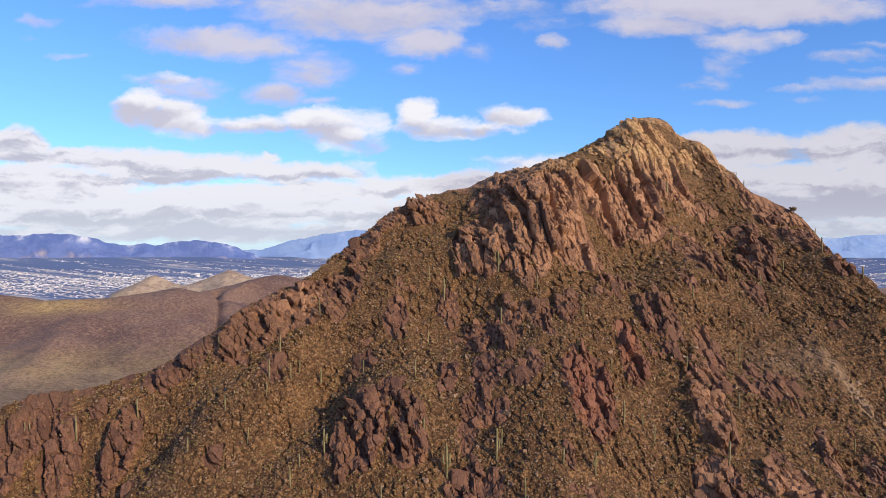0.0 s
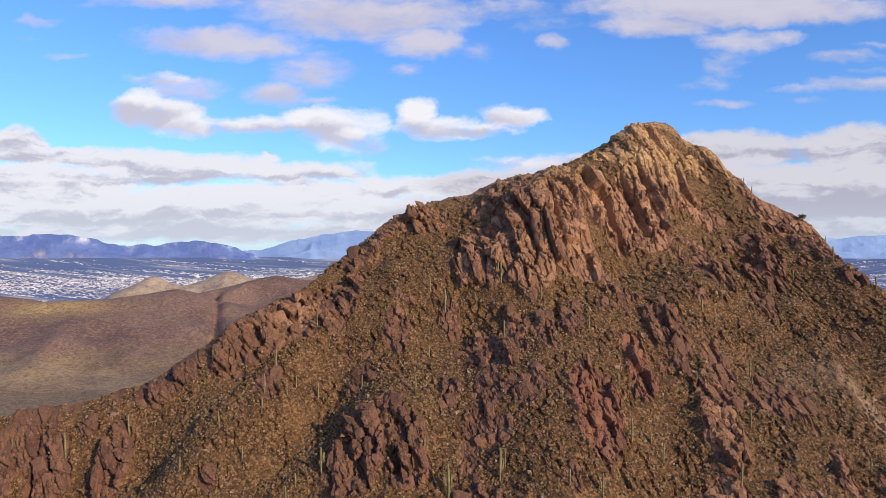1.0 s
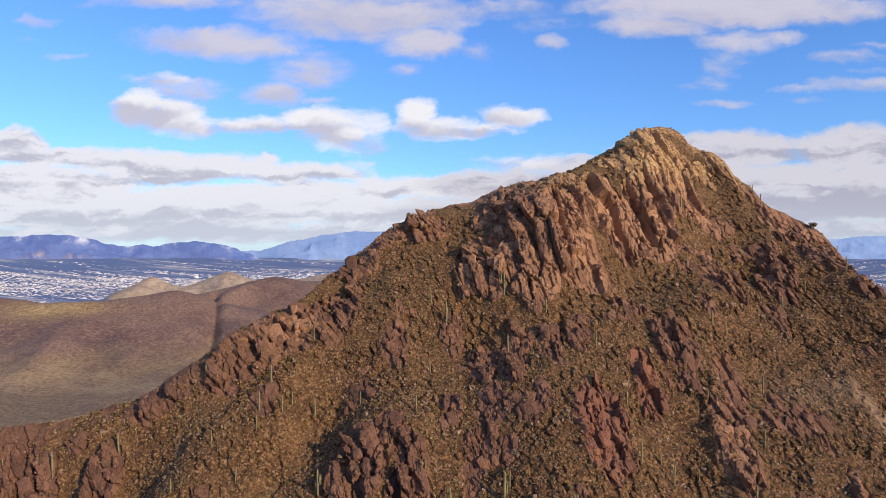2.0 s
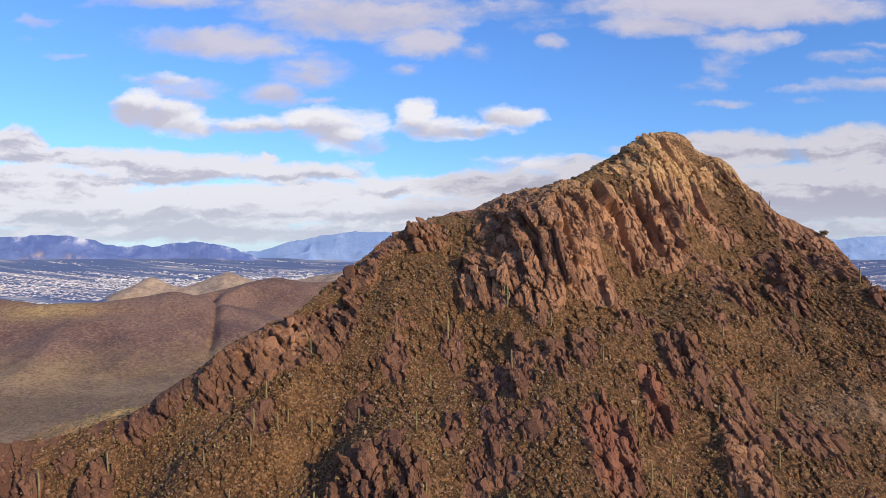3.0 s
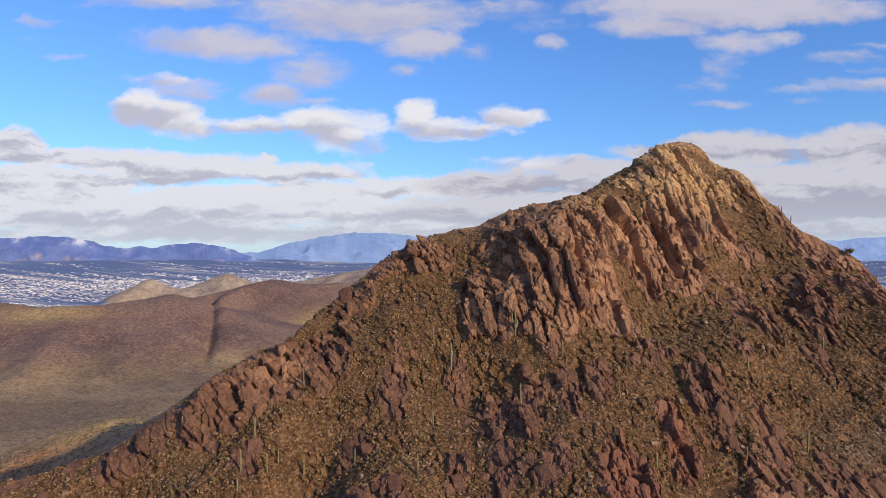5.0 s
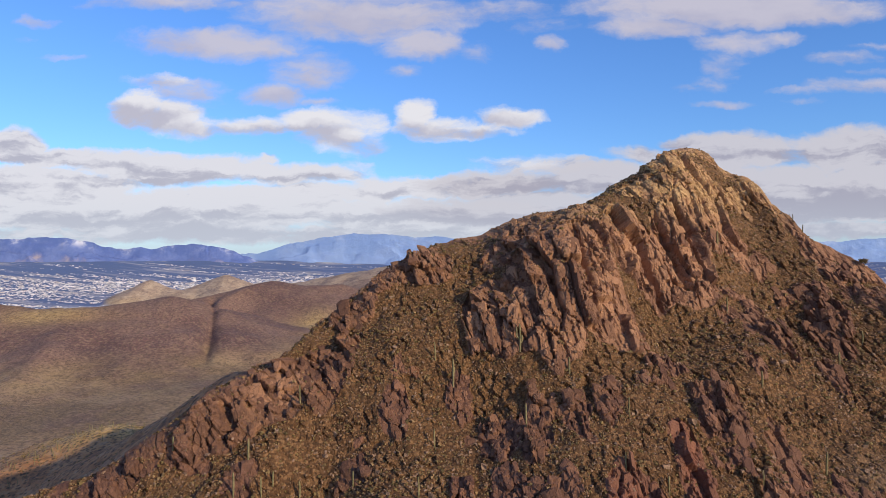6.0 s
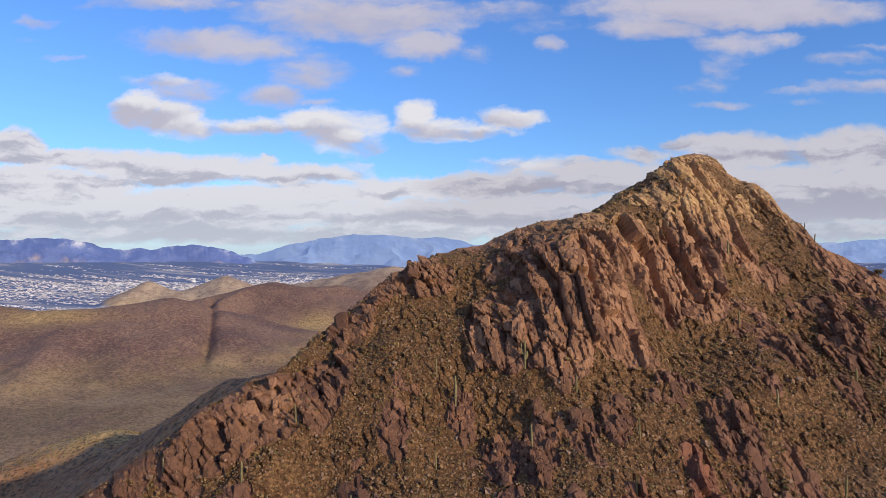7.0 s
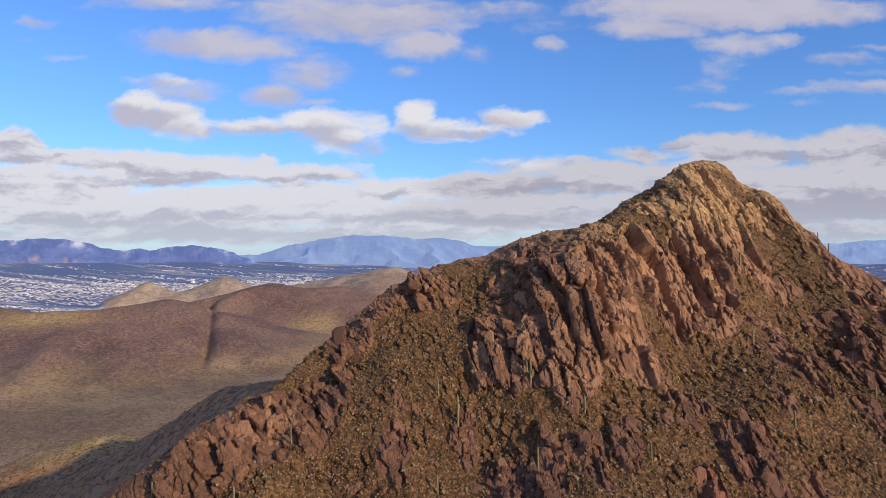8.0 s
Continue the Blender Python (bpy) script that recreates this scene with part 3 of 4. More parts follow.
    rough += np.where(tall, 0.75, 1.0) * ((r2 - 0.5) * 1.0 + t2 * 2.2) - 0.4 * np.clip(1 - e2 / 0.11, 0, 1)
    rough += (r3 - 0.5) * 0.12 + t3 * 0.35 - 0.08 * np.clip(1 - e3 / 0.15, 0, 1)
    stones = np.clip(r3 - 0.66, 0, 1) * 0.8 * np.clip(e3 / 0.2, 0, 1) + vnoise(x / 5, up / 5, 21, 4) * 0.9 + vnoise(x / 26, up / 26, 31, 3) * 1.2
    m = np.clip((rock - 0.15) / 0.5, 0, 1)
    m = m * m * (3 - 2 * m)
    ledges = np.clip(vnoise(x / 7, up / 7, 26, 3) * 2.5 + 0.55, 0, 1) * ((r4 - 0.5) * 0.7 + t4 * 1.4 - 0.3 * np.clip(1 - e4 / 0.12, 0, 1))
    rough = np.clip(rough, -2.6, 2.8)
    for cx, cy, half, deep in CLEFTS:
        across, along = (x - cx) + 0.3 * (y - cy), (y - cy) / half
        rough -= 0.85 * deep * np.exp(-((across / 1.2) ** 2)) * np.sqrt(np.clip(1 - along**2, 0, 1))
    out = 0.26 * swell + m * rough * np.clip(0.3 + 0.2 * swell, 0.45, 0.95) * np.clip((np.abs(d - 1) + 1) / 9, 0.22, 1) + (1 - 0.85 * m) * stones + (1 - m) * ledges
    fine = np.clip((x + 150) / 24, 0, 1) * np.clip((176 - x) / 24, 0, 1) * np.clip((d + 40) / 16, 0, 1) * np.clip((150 - d) / 30, 0, 1)
    out = out * fine
    pos = np.stack([x, y, z], -1) + nrm * out[..., None]
    red = np.zeros_like(x)
    for k in (30, 31):
        ox, oy, rx, ry, h = OUTCROPS[k]
        red = np.maximum(red, np.exp(-(((x - ox) / rx) ** 2 + ((y - oy) / ry) ** 2)))
    warm = np.zeros_like(x)
    for k, (ox, oy, rx, ry, h) in enumerate(CLIFF):
        warm = np.maximum(warm, np.exp(-(((x - ox) / (1.5 * rx)) ** 2 + ((y - oy) / (1.5 * ry)) ** 2)) * (0.85 if oy < 215 else 0.95 if oy < 225 else 1.0))
    for k in (17, 33, 34, 47, 48):
        ox, oy, rx, ry, h = OUTCROPS[k]
        warm = np.maximum(warm, 0.8 * np.exp(-(((x - ox) / rx) ** 2 + ((y - oy) / ry) ** 2)))
    pale = 0.4 * np.exp(-(((x - 88) / 7) ** 2 + ((y - 178) / 5) ** 2)) + 0.4 * np.exp(-(((x - 99) / 5) ** 2 + ((y - 180) / 5) ** 2))
    pale = pale + 1.2 * np.exp(-(((x - 104 + 0.3 * (y - 171)) / 2.4) ** 2 + ((y - 171) / 6) ** 2))
    # crest and higher ground lightened as well: sunlight put into the colour
    warm = np.maximum(warm, 0.75 * np.exp(-((d - 3) / 9) ** 2) * np.clip((x + 70) / 40, 0, 1))
    warm = np.maximum(warm, 0.6 * np.clip((z + 20) / 45, 0, 1))
    pale = pale + 0.08 * np.clip((z + 12) / 40, 0, 1)
    # paler soil along the crest, its sunlit look put into the colour
    pale = pale + 0.2 * np.exp(-((d - 1) / 7) ** 2) * np.clip((x + 50) / 30, 0, 1) * np.clip((115 - x) / 20, 0, 1)
    return x, y, z, d, pos, m, swell, owner, c2 * 0.6 + c1 * 0.4, red, np.clip(pale, 0, 1), warm, nrm, a, b


mx, my, mz, md, mpos, mrock, mswell, mowner, mcell, mred, mpale, mwarm, mnrm, ma, mb = build_mountain()
mountain = thing("mountain", "steep brown desert mountain of broken rock with scrub", "mountain", kind="structure")
all_faces = grid_faces(*mx.shape)
face_owner = mowner.ravel()[all_faces[:, 0]]
flat_pos = mpos.reshape(-1, 3)
flat_attr = {"rock": mrock.ravel(), "cell": mcell.ravel(), "red": mred.ravel(), "pale": mpale.ravel(), "warm": mwarm.ravel()}


def mountain_piece(name, chosen, label=""):
    used, inverse = np.unique(all_faces[chosen], return_inverse=True)
    me = mesh_from(name, flat_pos[used], inverse.reshape(-1, 4), ROCK, False, {k: v[used] for k, v in flat_attr.items()})
    return part(name, me, mountain, label)


mountain_piece("slope", face_owner < 0, "gravelly tan slope with scattered bedrock")
outcrop_parts = {}
for k in range(len(OUTCROPS)):
    if (face_owner == k).any():
        outcrop_parts[k] = mountain_piece("cliff" if k < len(CLIFF) else "rock_outcrop", face_owner == k, "jointed brown cliff" if k < len(CLIFF) else "fractured brown rock")


def slab_sites(wide, tall, seed, least):
    """One place on the bare rock for each cell of the joints."""
    at = np.flatnonzero(((mrock > least) & (mx > -124) & (mx < 146) & (md > 1.5 + 1.25 * tall) & (md < 132)).ravel())
    p, q = ma.ravel()[at] / wide, mb.ravel()[at] / tall
    i0, j0 = np.floor(p), np.floor(q)
    f, bi, bj = np.full(p.shape, 9.0), i0.copy(), j0.copy()
    for di in (-1, 0, 1):
        for dj in (-1, 0, 1):
            i, j = i0 + di, j0 + dj
            r = np.hypot(p - i - 0.1 - 0.8 * rnd(i, j, seed), q - j - 0.1 - 0.8 * rnd(i, j, seed + 1))
            near = r < f
            f[near], bi[near], bj[near] = r[near], i[near], j[near]
    key = bi * 100003 + bj
    order = np.lexsort((f, key))
    first = np.r_[True, np.diff(key[order]) != 0]
    best = order[first]
    return at[best[f[best] < 0.2]]


SLAB_FACES = np.array([(k, (k + 1) % 6, (k + 1) % 6 + 6, k + 6) for k in range(6)] + [(6, 7, 8, 9), (6, 9, 10, 11)])
OUTLINE = ((0.0, -1.0), (1.0, -0.72), (1.0, 0.66), (0.0, 1.0), (-1.0, 0.74), (-1.0, -0.68))


def slabs(at, wide, tall, thick, seed):
    """Pointed rock slabs that lie in the joints: their corners, and float attributes, slab by slab."""
    g = np.random.default_rng(seed)
    n = len(at)
    c, out = flat_pos[at], mnrm.reshape(-1, 3)[at] * np.array((1.0, 1.1, 0.8))
    out = out + g.normal(size=(n, 3)) * 0.07
    out /= np.linalg.norm(out, axis=1, keepdims=True)
    tip = np.interp(c[:, 0], (-70, -30, 20, 120), (-0.5, -0.45, -0.2, -0.3))
    up = np.stack([tip + g.normal(size=n) * 0.32, np.full(n, 0.3), np.ones(n)], 1)
    up -= out * (up * out).sum(1, keepdims=True)
    up /= np.linalg.norm(up, axis=1, keepdims=True)
    side = np.cross(up, out)
    hw, hl = 0.5 * wide * np.minimum(g.lognormal(-0.1, 0.32, n), 1.6), 0.5 * tall * np.minimum(g.lognormal(-0.2, 0.35, n), 1.35)
    proud = thick * g.uniform(-0.25, 0.9, n) * np.where(mowner.ravel()[at] < len(CLIFF), 1.0, 0.7)
    lean_w, lean_l = (g.normal(size=n) * 0.28 - 0.1) * thick, (g.normal(size=n) * 0.25 - 0.2) * thick
    verts = np.empty((n, 12, 3))
    for k in range(12):
        ow, ol = OUTLINE[k % 6]
        outer = k >= 6
        shrink = g.uniform(0.62, 0.92, n) if outer else g.uniform(1.0, 1.25, n)
        w = hw * shrink * (ow * g.uniform(0.8, 1.2, n) + g.uniform(-0.35, 0.35, n) * (ow == 0))
        l = hl * shrink * ol * g.uniform(0.75, 1.2, n)
        h = proud + ow * lean_w + ol * lean_l if outer else np.full(n, -1.3 * thick)
        verts[:, k] = c + side * w[:, None] + up * l[:, None] + out * h[:, None]
    tone = g.uniform(0, 1, n)
    floats = {"rock": np.ones(n), "cell": tone, "red": mred.ravel()[at], "pale": np.zeros(n), "warm": mwarm.ravel()[at]}
    return verts, floats


def build_slabs():
    sets = [(2.0, 4.4, 0.3, 500, 0.9), (1.2, 2.4, 0.24, 600, 0.7), (0.7, 1.2, 0.18, 700, 0.5)]
    rest_v, rest_f, singles = [], [], 0
    for wide, tall, thick, seed, least in sets:
        at = slab_sites(wide, tall, seed, least)
        at = at[np.random.default_rng(seed).uniform(size=len(at)) < 0.62]
        steep = (mowner.ravel()[at] >= 0) & (mowner.ravel()[at] < len(CLIFF))
        at = at[~steep | (np.random.default_rng(seed + 1).uniform(size=len(at)) < 0.5)]
        px, py = mx.ravel()[at], my.ravel()[at]
        for cx, cy, half, deep in CLEFTS:
            keep = (np.abs(px - cx + 0.3 * (py - cy)) > 1.2 + 0.3 * wide) | (np.abs(py - cy) > half)
            at, px, py = at[keep], px[keep], py[keep]
        verts, floats = slabs(at, wide, tall, thick, seed)
        own = mowner.ravel()[at]
        alone = np.zeros(len(at), bool)
        if wide > 1.9:
            alone[np.flatnonzero(own >= 0)[:290]] = True
        for i in np.flatnonzero(alone):
            me = mesh_from("rock_slab", verts[i], SLAB_FACES, ROCK, False, {k: np.full(12, v[i]) for k, v in floats.items()})
            part("rock_slab", me, outcrop_parts[own[i]])
        rest_v.append(verts[~alone])
        rest_f.append({k: v[~alone] for k, v in floats.items()})
    v = np.concatenate(rest_v)
    n = len(v)
    faces = (np.arange(n)[:, None, None] * 12 + SLAB_FACES[None]).reshape(-1, 4)
    me = mesh_from("broken_slabs", v.reshape(-1, 3), faces, ROCK, False, {k: np.repeat(np.concatenate([f[k] for f in rest_f]), 12) for k in rest_f[0]})
    tagged(part("broken_slabs", me, mountain, "angular broken rock slabs"), kind="stuff")


build_slabs()


# ---------------------------------------------------------------- the land round it
# ridges of the hills: x, y, z along each crest; the last number of a ridge is how steeply it falls
HILLS = [
    ([(-2200, 1500, -150), (-1500, 1800, -122), (-1230, 1880, -130), (-966, 1850, -140), (-760, 1950, -116), (-700, 2050, -150)], 0.30, 0.2),
    ([(-966, 1850, -142), (-890, 1600, -185), (-840, 1400, -230)], 0.30, 0.15),
    ([(-1240, 1880, -132), (-1160, 1560, -195), (-1120, 1350, -235)], 0.28, 0.15),
    ([(-760, 1950, -118), (-730, 1700, -188), (-690, 1480, -238)], 0.30, 0.15),
    ([(-1500, 1800, -124), (-1420, 1500, -190)], 0.30, 0.15),
    ([(-850, 2450, -150), (-648, 2660, -104), (-520, 2650, -112), (-400, 2690, -114), (-275, 2700, -156), (-100, 2760, -200)], 0.30, 0.15),
    ([(-648, 2660, -106), (-610, 2380, -185), (-570, 2150, -238)], 0.30, 0.12),
    ([(-690, 2610, -108), (-775, 2360, -146), (-770, 2150, -205)], 0.48, 0.03),
    ([(-400, 2690, -118), (-400, 2400, -200), (-380, 2250, -240)], 0.30, 0.12),
    ([(-1560, 3700, -142), (-1450, 3680, -185), (-1600, 3500, -240)], 0.42, 0.1),
    ([(-1193, 3800, -115), (-1320, 3780, -165), (-1050, 3760, -170)], 0.42, 0.1),
    ([(-720, 3320, -140), (-450, 3300, -92), (-300, 3300, -64), (-227, 3300, -52), (-90, 3330, -95), (100, 3400, -180)], 0.34, 0.1),
    ([(-430, 500, -190), (-345, 568, -154), (-320, 606, -141), (-290, 622, -133), (-250, 612, -135), (-190, 640, -165)], 0.42, 0.10),
    ([(-10, 320, -30), (-88, 410, -46), (-127, 450, -56), (-180, 520, -90), (-244, 600, -134)], 0.62, 0.02),
    ([(160, 300, -60), (300, 520, -120), (700, 900, -190)], 0.5, 0.1),
    ([(700, 2300, -190), (1500, 2600, -150), (2300, 2500, -120)], 0.35, 0.2),
]


WASH = [(-800, 2420), (-690, 2080), (-636, 1930), (-607, 1827), (-580, 1729), (-545, 1600)]


def plain_rise(far):
    return np.clip((far - 3450) / 1450, 0, 1.2) ** 1.45 * 250


def land(x, y):
    far = np.hypot(x, y)
    base = -258 - 46 * np.clip((far - 2300) / 900, 0, 1) + 12 * vnoise(x / 420, y / 420, 5, 4) * np.clip((3600 - far) / 500, 0.1, 1)
    base = base + plain_rise(far)
    z = base
    bend = vnoise(x / 300, y / 300, 8, 4)
    for line, fall, blunt in HILLS:
        h = np.full(x.shape, -1e9)
        for (x0, y0, z0), (x1, y1, z1) in zip(line[:-1], line[1:]):
            dx, dy = x1 - x0, y1 - y0
            s = np.clip(((x - x0) * dx + (y - y0) * dy) / (dx * dx + dy * dy), 0, 1)
            away = np.hypot(x - x0 - s * dx, y - y0 - s * dy)
            size = blunt * (z0 + 270)
            h = np.maximum(h, z0 + s * (z1 - z0) - fall * (np.sqrt(away**2 + size**2) - size) * (1 + 0.35 * bend))
        k = 2.5 if blunt < 0.11 and line[0][1] < 1000 else 7.0
        z = np.where(np.abs(h - z) < 4 * k, k * np.logaddexp(h / k, z / k), np.maximum(h, z))
    gully = np.abs(vnoise(x / 240, y / 240, 61, 4))
    hilly = np.clip((z - base) / 60, 0, 1)
    away = np.full(x.shape, 1e9)
    for (x0, y0), (x1, y1) in zip(WASH[:-1], WASH[1:]):
        dx, dy = x1 - x0, y1 - y0
        s = np.clip(((x - x0) * dx + (y - y0) * dy) / (dx * dx + dy * dy), 0, 1)
        away = np.minimum(away, np.hypot(x - x0 - s * dx, y - y0 - s * dy) + 8 * bend)
    z = z - 24 * hilly * np.exp(-np.abs(away / 17) ** 1.5)
    return z - hilly * (1 - np.clip(gully * 3.2, 0, 1)) * 7 + hilly * vnoise(x / 40, y / 40, 90, 3) * 2


def build_land():
    az = np.radians(np.concatenate([np.arange(-180, -42, 3.0), np.arange(-42, 2, 0.12), np.arange(2, 42, 0.5), np.arange(42, 180.1, 3.0)]))
    rad = np.concatenate([np.geomspace(20, 300, 14)[:-1], np.geomspace(300, 3400, 250), np.linspace(3420, 4900, 60)])
    a, r = np.meshgrid(az, rad, indexing="ij")
    x, y = r * np.sin(a), r * np.cos(a)
    z = land(x, y)
    over = z - (-304 + plain_rise(r))
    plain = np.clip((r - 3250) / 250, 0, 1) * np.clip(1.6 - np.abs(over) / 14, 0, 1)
    # straw covers dry grass, the low hill's lit crest and two painted sunlit spots
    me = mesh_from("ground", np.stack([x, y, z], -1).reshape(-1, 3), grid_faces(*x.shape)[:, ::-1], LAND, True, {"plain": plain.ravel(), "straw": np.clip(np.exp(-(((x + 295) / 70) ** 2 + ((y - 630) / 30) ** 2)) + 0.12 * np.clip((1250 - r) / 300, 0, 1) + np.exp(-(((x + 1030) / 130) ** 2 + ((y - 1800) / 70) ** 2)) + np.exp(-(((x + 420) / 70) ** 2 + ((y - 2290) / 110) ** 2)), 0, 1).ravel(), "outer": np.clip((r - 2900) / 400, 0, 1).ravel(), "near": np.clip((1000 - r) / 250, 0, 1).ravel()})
    return tagged(new("ground", me), "brown desert hills and wide city plain", "ground", kind="structure")


build_land()


# far ranges: how far across, and how high over the plain, at even steps
def far_range(name, label, u, v, reach, seed, rise, mat):
    us = np.linspace(u[0], u[-1], 800)
    top = spl(u, v, us) + 0.0095 * rise * vnoise(us * 19, us * 0 + seed, seed, 6)
    uu, s = np.meshgrid(us, np.linspace(0, 1, 60), indexing="ij")
    spurs = 1 - np.abs(vnoise(uu * 15 + 0.8 * s, s * 3.2 + seed, seed + 3, 3)) * 1.6
    spurs = np.clip(spurs, 0, 1)
    low = -0.036
    tall = s ** 1.1 * (1 - (1 - s) ** 0.6 * (0.15 + 0.85 * (1 - spurs)))
    depth = reach * (0.957 + 0.043 * s)
    vv = low + (top[:, None] - low) * tall
    pos = np.stack([uu * depth, depth, vv * depth], -1)
    me = mesh_from(name, pos.reshape(-1, 3), grid_faces(*uu.shape), mat, True, {"up": tall.ravel()})
    return tagged(new(name, me), label, "mountain range", kind="structure")


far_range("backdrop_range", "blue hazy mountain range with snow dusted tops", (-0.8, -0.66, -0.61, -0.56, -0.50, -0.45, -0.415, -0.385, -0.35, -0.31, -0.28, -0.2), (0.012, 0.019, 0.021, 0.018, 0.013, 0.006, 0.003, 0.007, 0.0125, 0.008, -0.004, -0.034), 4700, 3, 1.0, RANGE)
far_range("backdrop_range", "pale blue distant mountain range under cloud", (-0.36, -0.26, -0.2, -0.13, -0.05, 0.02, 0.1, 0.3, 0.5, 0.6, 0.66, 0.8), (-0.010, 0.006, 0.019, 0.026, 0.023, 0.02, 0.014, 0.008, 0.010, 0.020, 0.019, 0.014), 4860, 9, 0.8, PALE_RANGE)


# ---------------------------------------------------------------- things on the slopes
pick = np.random.default_rng(7)
grid_xs, grid_n = mx[:, 0], mx.shape
cell_w = np.gradient(mx, axis=0) * np.abs(np.gradient(my, axis=1))
inside = (mx > -126) & (mx < 148) & (md > -14) & (md < 135)


def spot(x, y):
    """The place on the finished mountain at plan position x, y."""
    i = int(np.argmin(np.abs(grid_xs - x)))
    j = int(np.argmin(np.hypot(mpos[i, :, 1] - y, (mpos[i, :, 0] - x))))
    return Vector(mpos[i, j])


def chosen_spots(weight, count):
    w = (weight * cell_w * inside).ravel()
    at = pick.choice(w.size, count, p=w / w.sum())
    return flat_pos[at] + np.stack([pick.uniform(-0.2, 0.2, count), pick.uniform(-0.15, 0.15, count), np.zeros(count)], 1)


def leaf_clumps(name, label, category, at, radius, leaves, leaf, mat, flat=0.75):
    """Many low plants in one mesh: each a loose dome of small crossing leaf sprays."""
    n = len(at)
    way = pick.normal(size=(n, leaves, 3))
    way /= np.linalg.norm(way, axis=-1, keepdims=True)
    way[..., 2] = np.abs(way[..., 2])
    mid = way * pick.uniform(0.35, 1.0, (n, leaves, 1)) ** 0.5 * radius[:, None, None] * np.array((1, 1, flat))
    u = pick.normal(size=(n, leaves, 3))
    u -= way * (u * way).sum(-1, keepdims=True) * 0.7
    u /= np.linalg.norm(u, axis=-1, keepdims=True)
    v = np.cross(u, way) + 0.3 * pick.normal(size=u.shape)
    size = (leaf * radius)[:, None, None] * pick.uniform(0.6, 1.3, (n, leaves, 1))
    mid = mid + at[:, None]
    quad = np.stack([mid - u * size, mid - v * size * 0.7, mid + u * size * 0.9, mid + v * size], 2)
    faces = np.arange(n * leaves * 4).reshape(-1, 4)
    return tagged(new(name, mesh_from(name, quad.reshape(-1, 3), faces, mat)), label, category, kind="stuff")


def rubble(name, label, at, size, mat):
    """Many loose stones in one mesh: rough six-sided lumps."""
    n = len(at)
    corner = np.array([(a, b, c) for a in (-1, 1) for b in (-1, 1) for c in (-1, 1)], float)
    lump = corner[None] * pick.uniform(0.45, 1.0, (n, 8, 3)) * pick.uniform(0.6, 1.2, (n, 1, 3)) * size[:, None, None]
    t = pick.uniform(0, 6.283, n)
    c, s = np.cos(t)[:, None], np.sin(t)[:, None]
    lump = np.stack([lump[..., 0] * c - lump[..., 1] * s, lump[..., 0] * s + lump[..., 1] * c, lump[..., 2] * 0.75 + 0.3 * lump[..., 0]], -1)
    quads = np.array([(0, 1, 3, 2), (4, 6, 7, 5), (0, 4, 5, 1), (2, 3, 7, 6), (0, 2, 6, 4), (1, 5, 7, 3)])
    faces = (np.arange(n)[:, None, None] * 8 + quads[None]).reshape(-1, 4)
    return tagged(new(name, mesh_from(name, (lump + at[:, None]).reshape(-1, 3), faces, mat)), label, "stones", kind="stuff")


patch = np.clip(0.7 + 0.9 * vnoise(mx / 15, my / 13, 81, 4), 0.06, 1.6)
patch = patch + 0.7 * np.clip((mx - 50) / 30, 0, 1)
open_ground = np.clip(1.15 - mrock, 0.07, 1) * (1 - np.clip(1.3 * mpale, 0, 0.85))
leaf_clumps("shrubs", "low olive-brown desert shrubs", "shrubs", chosen_spots(open_ground * patch, 11000), pick.lognormal(-1.15, 0.4, 11000), 14, 0.42, SHRUB)
leaf_clumps("brittlebush", "small olive brittlebush", "shrubs", chosen_spots(open_ground, 16000), pick.lognormal(-1.25, 0.34, 16000), 10, 0.5, BRUSH)
leaf_clumps("dry_grass", "straw-coloured dry grass tufts", "grass", chosen_spots(open_ground * np.clip(1.3 - patch, 0.1, 1), 16000), pick.lognormal(-1.3, 0.3, 16000), 7, 0.5, STRAW, 0.9)
rubble("loose_stones", "loose pale and brown stones", chosen_spots(np.clip(1.1 - mrock, 0.15, 1) + 0.8 * mpale, 50000), pick.lognormal(-1.85, 0.5, 50000), STONE)


def boulder_mesh(k):
    bm = bmesh.new()
    bmesh.ops.create_icosphere(bm, subdivisions=3, radius=1.0)
    for v in bm.verts:
        p = v.co.copy()
        for q in range(7):
            axis = Vector(pick_axis[k * 7 + q])
            over = p.dot(axis) - (0.55 + 0.06 * q)
            if over > 0:
                p -= axis * over * 0.92
        v.co = p * (1 + 0.08 * noise.noise(p * 2.3 + Vector((k, 0, 0))))
    me = bpy.data.meshes.new("boulder")
    bm.to_mesh(me)
    bm.free()
    me.materials.append(STONE)
    return me


pick_axis = pick.normal(size=(42, 3))
pick_axis /= np.linalg.norm(pick_axis, axis=1, keepdims=True)
boulders = [boulder_mesh(k) for k in range(6)]
for k, at in enumerate(chosen_spots(np.clip(1.2 - mrock, 0.2, 1), 150)):
    b = tagged(new("boulder", boulders[k % 6]), "loose angular brown boulder on the slope", "boulder", "boulders on the slope")
    r = 0.4 + 0.6 * pick.uniform() ** 3
    b.matrix_world = pose(*(at + np.array((0, 0, 0.25 * r))), pick.uniform(-25, 25), pick.uniform(-25, 25), pick.uniform(0, 360)) @ Matrix.Diagonal((r, r * 0.85, r * 0.7, 1))


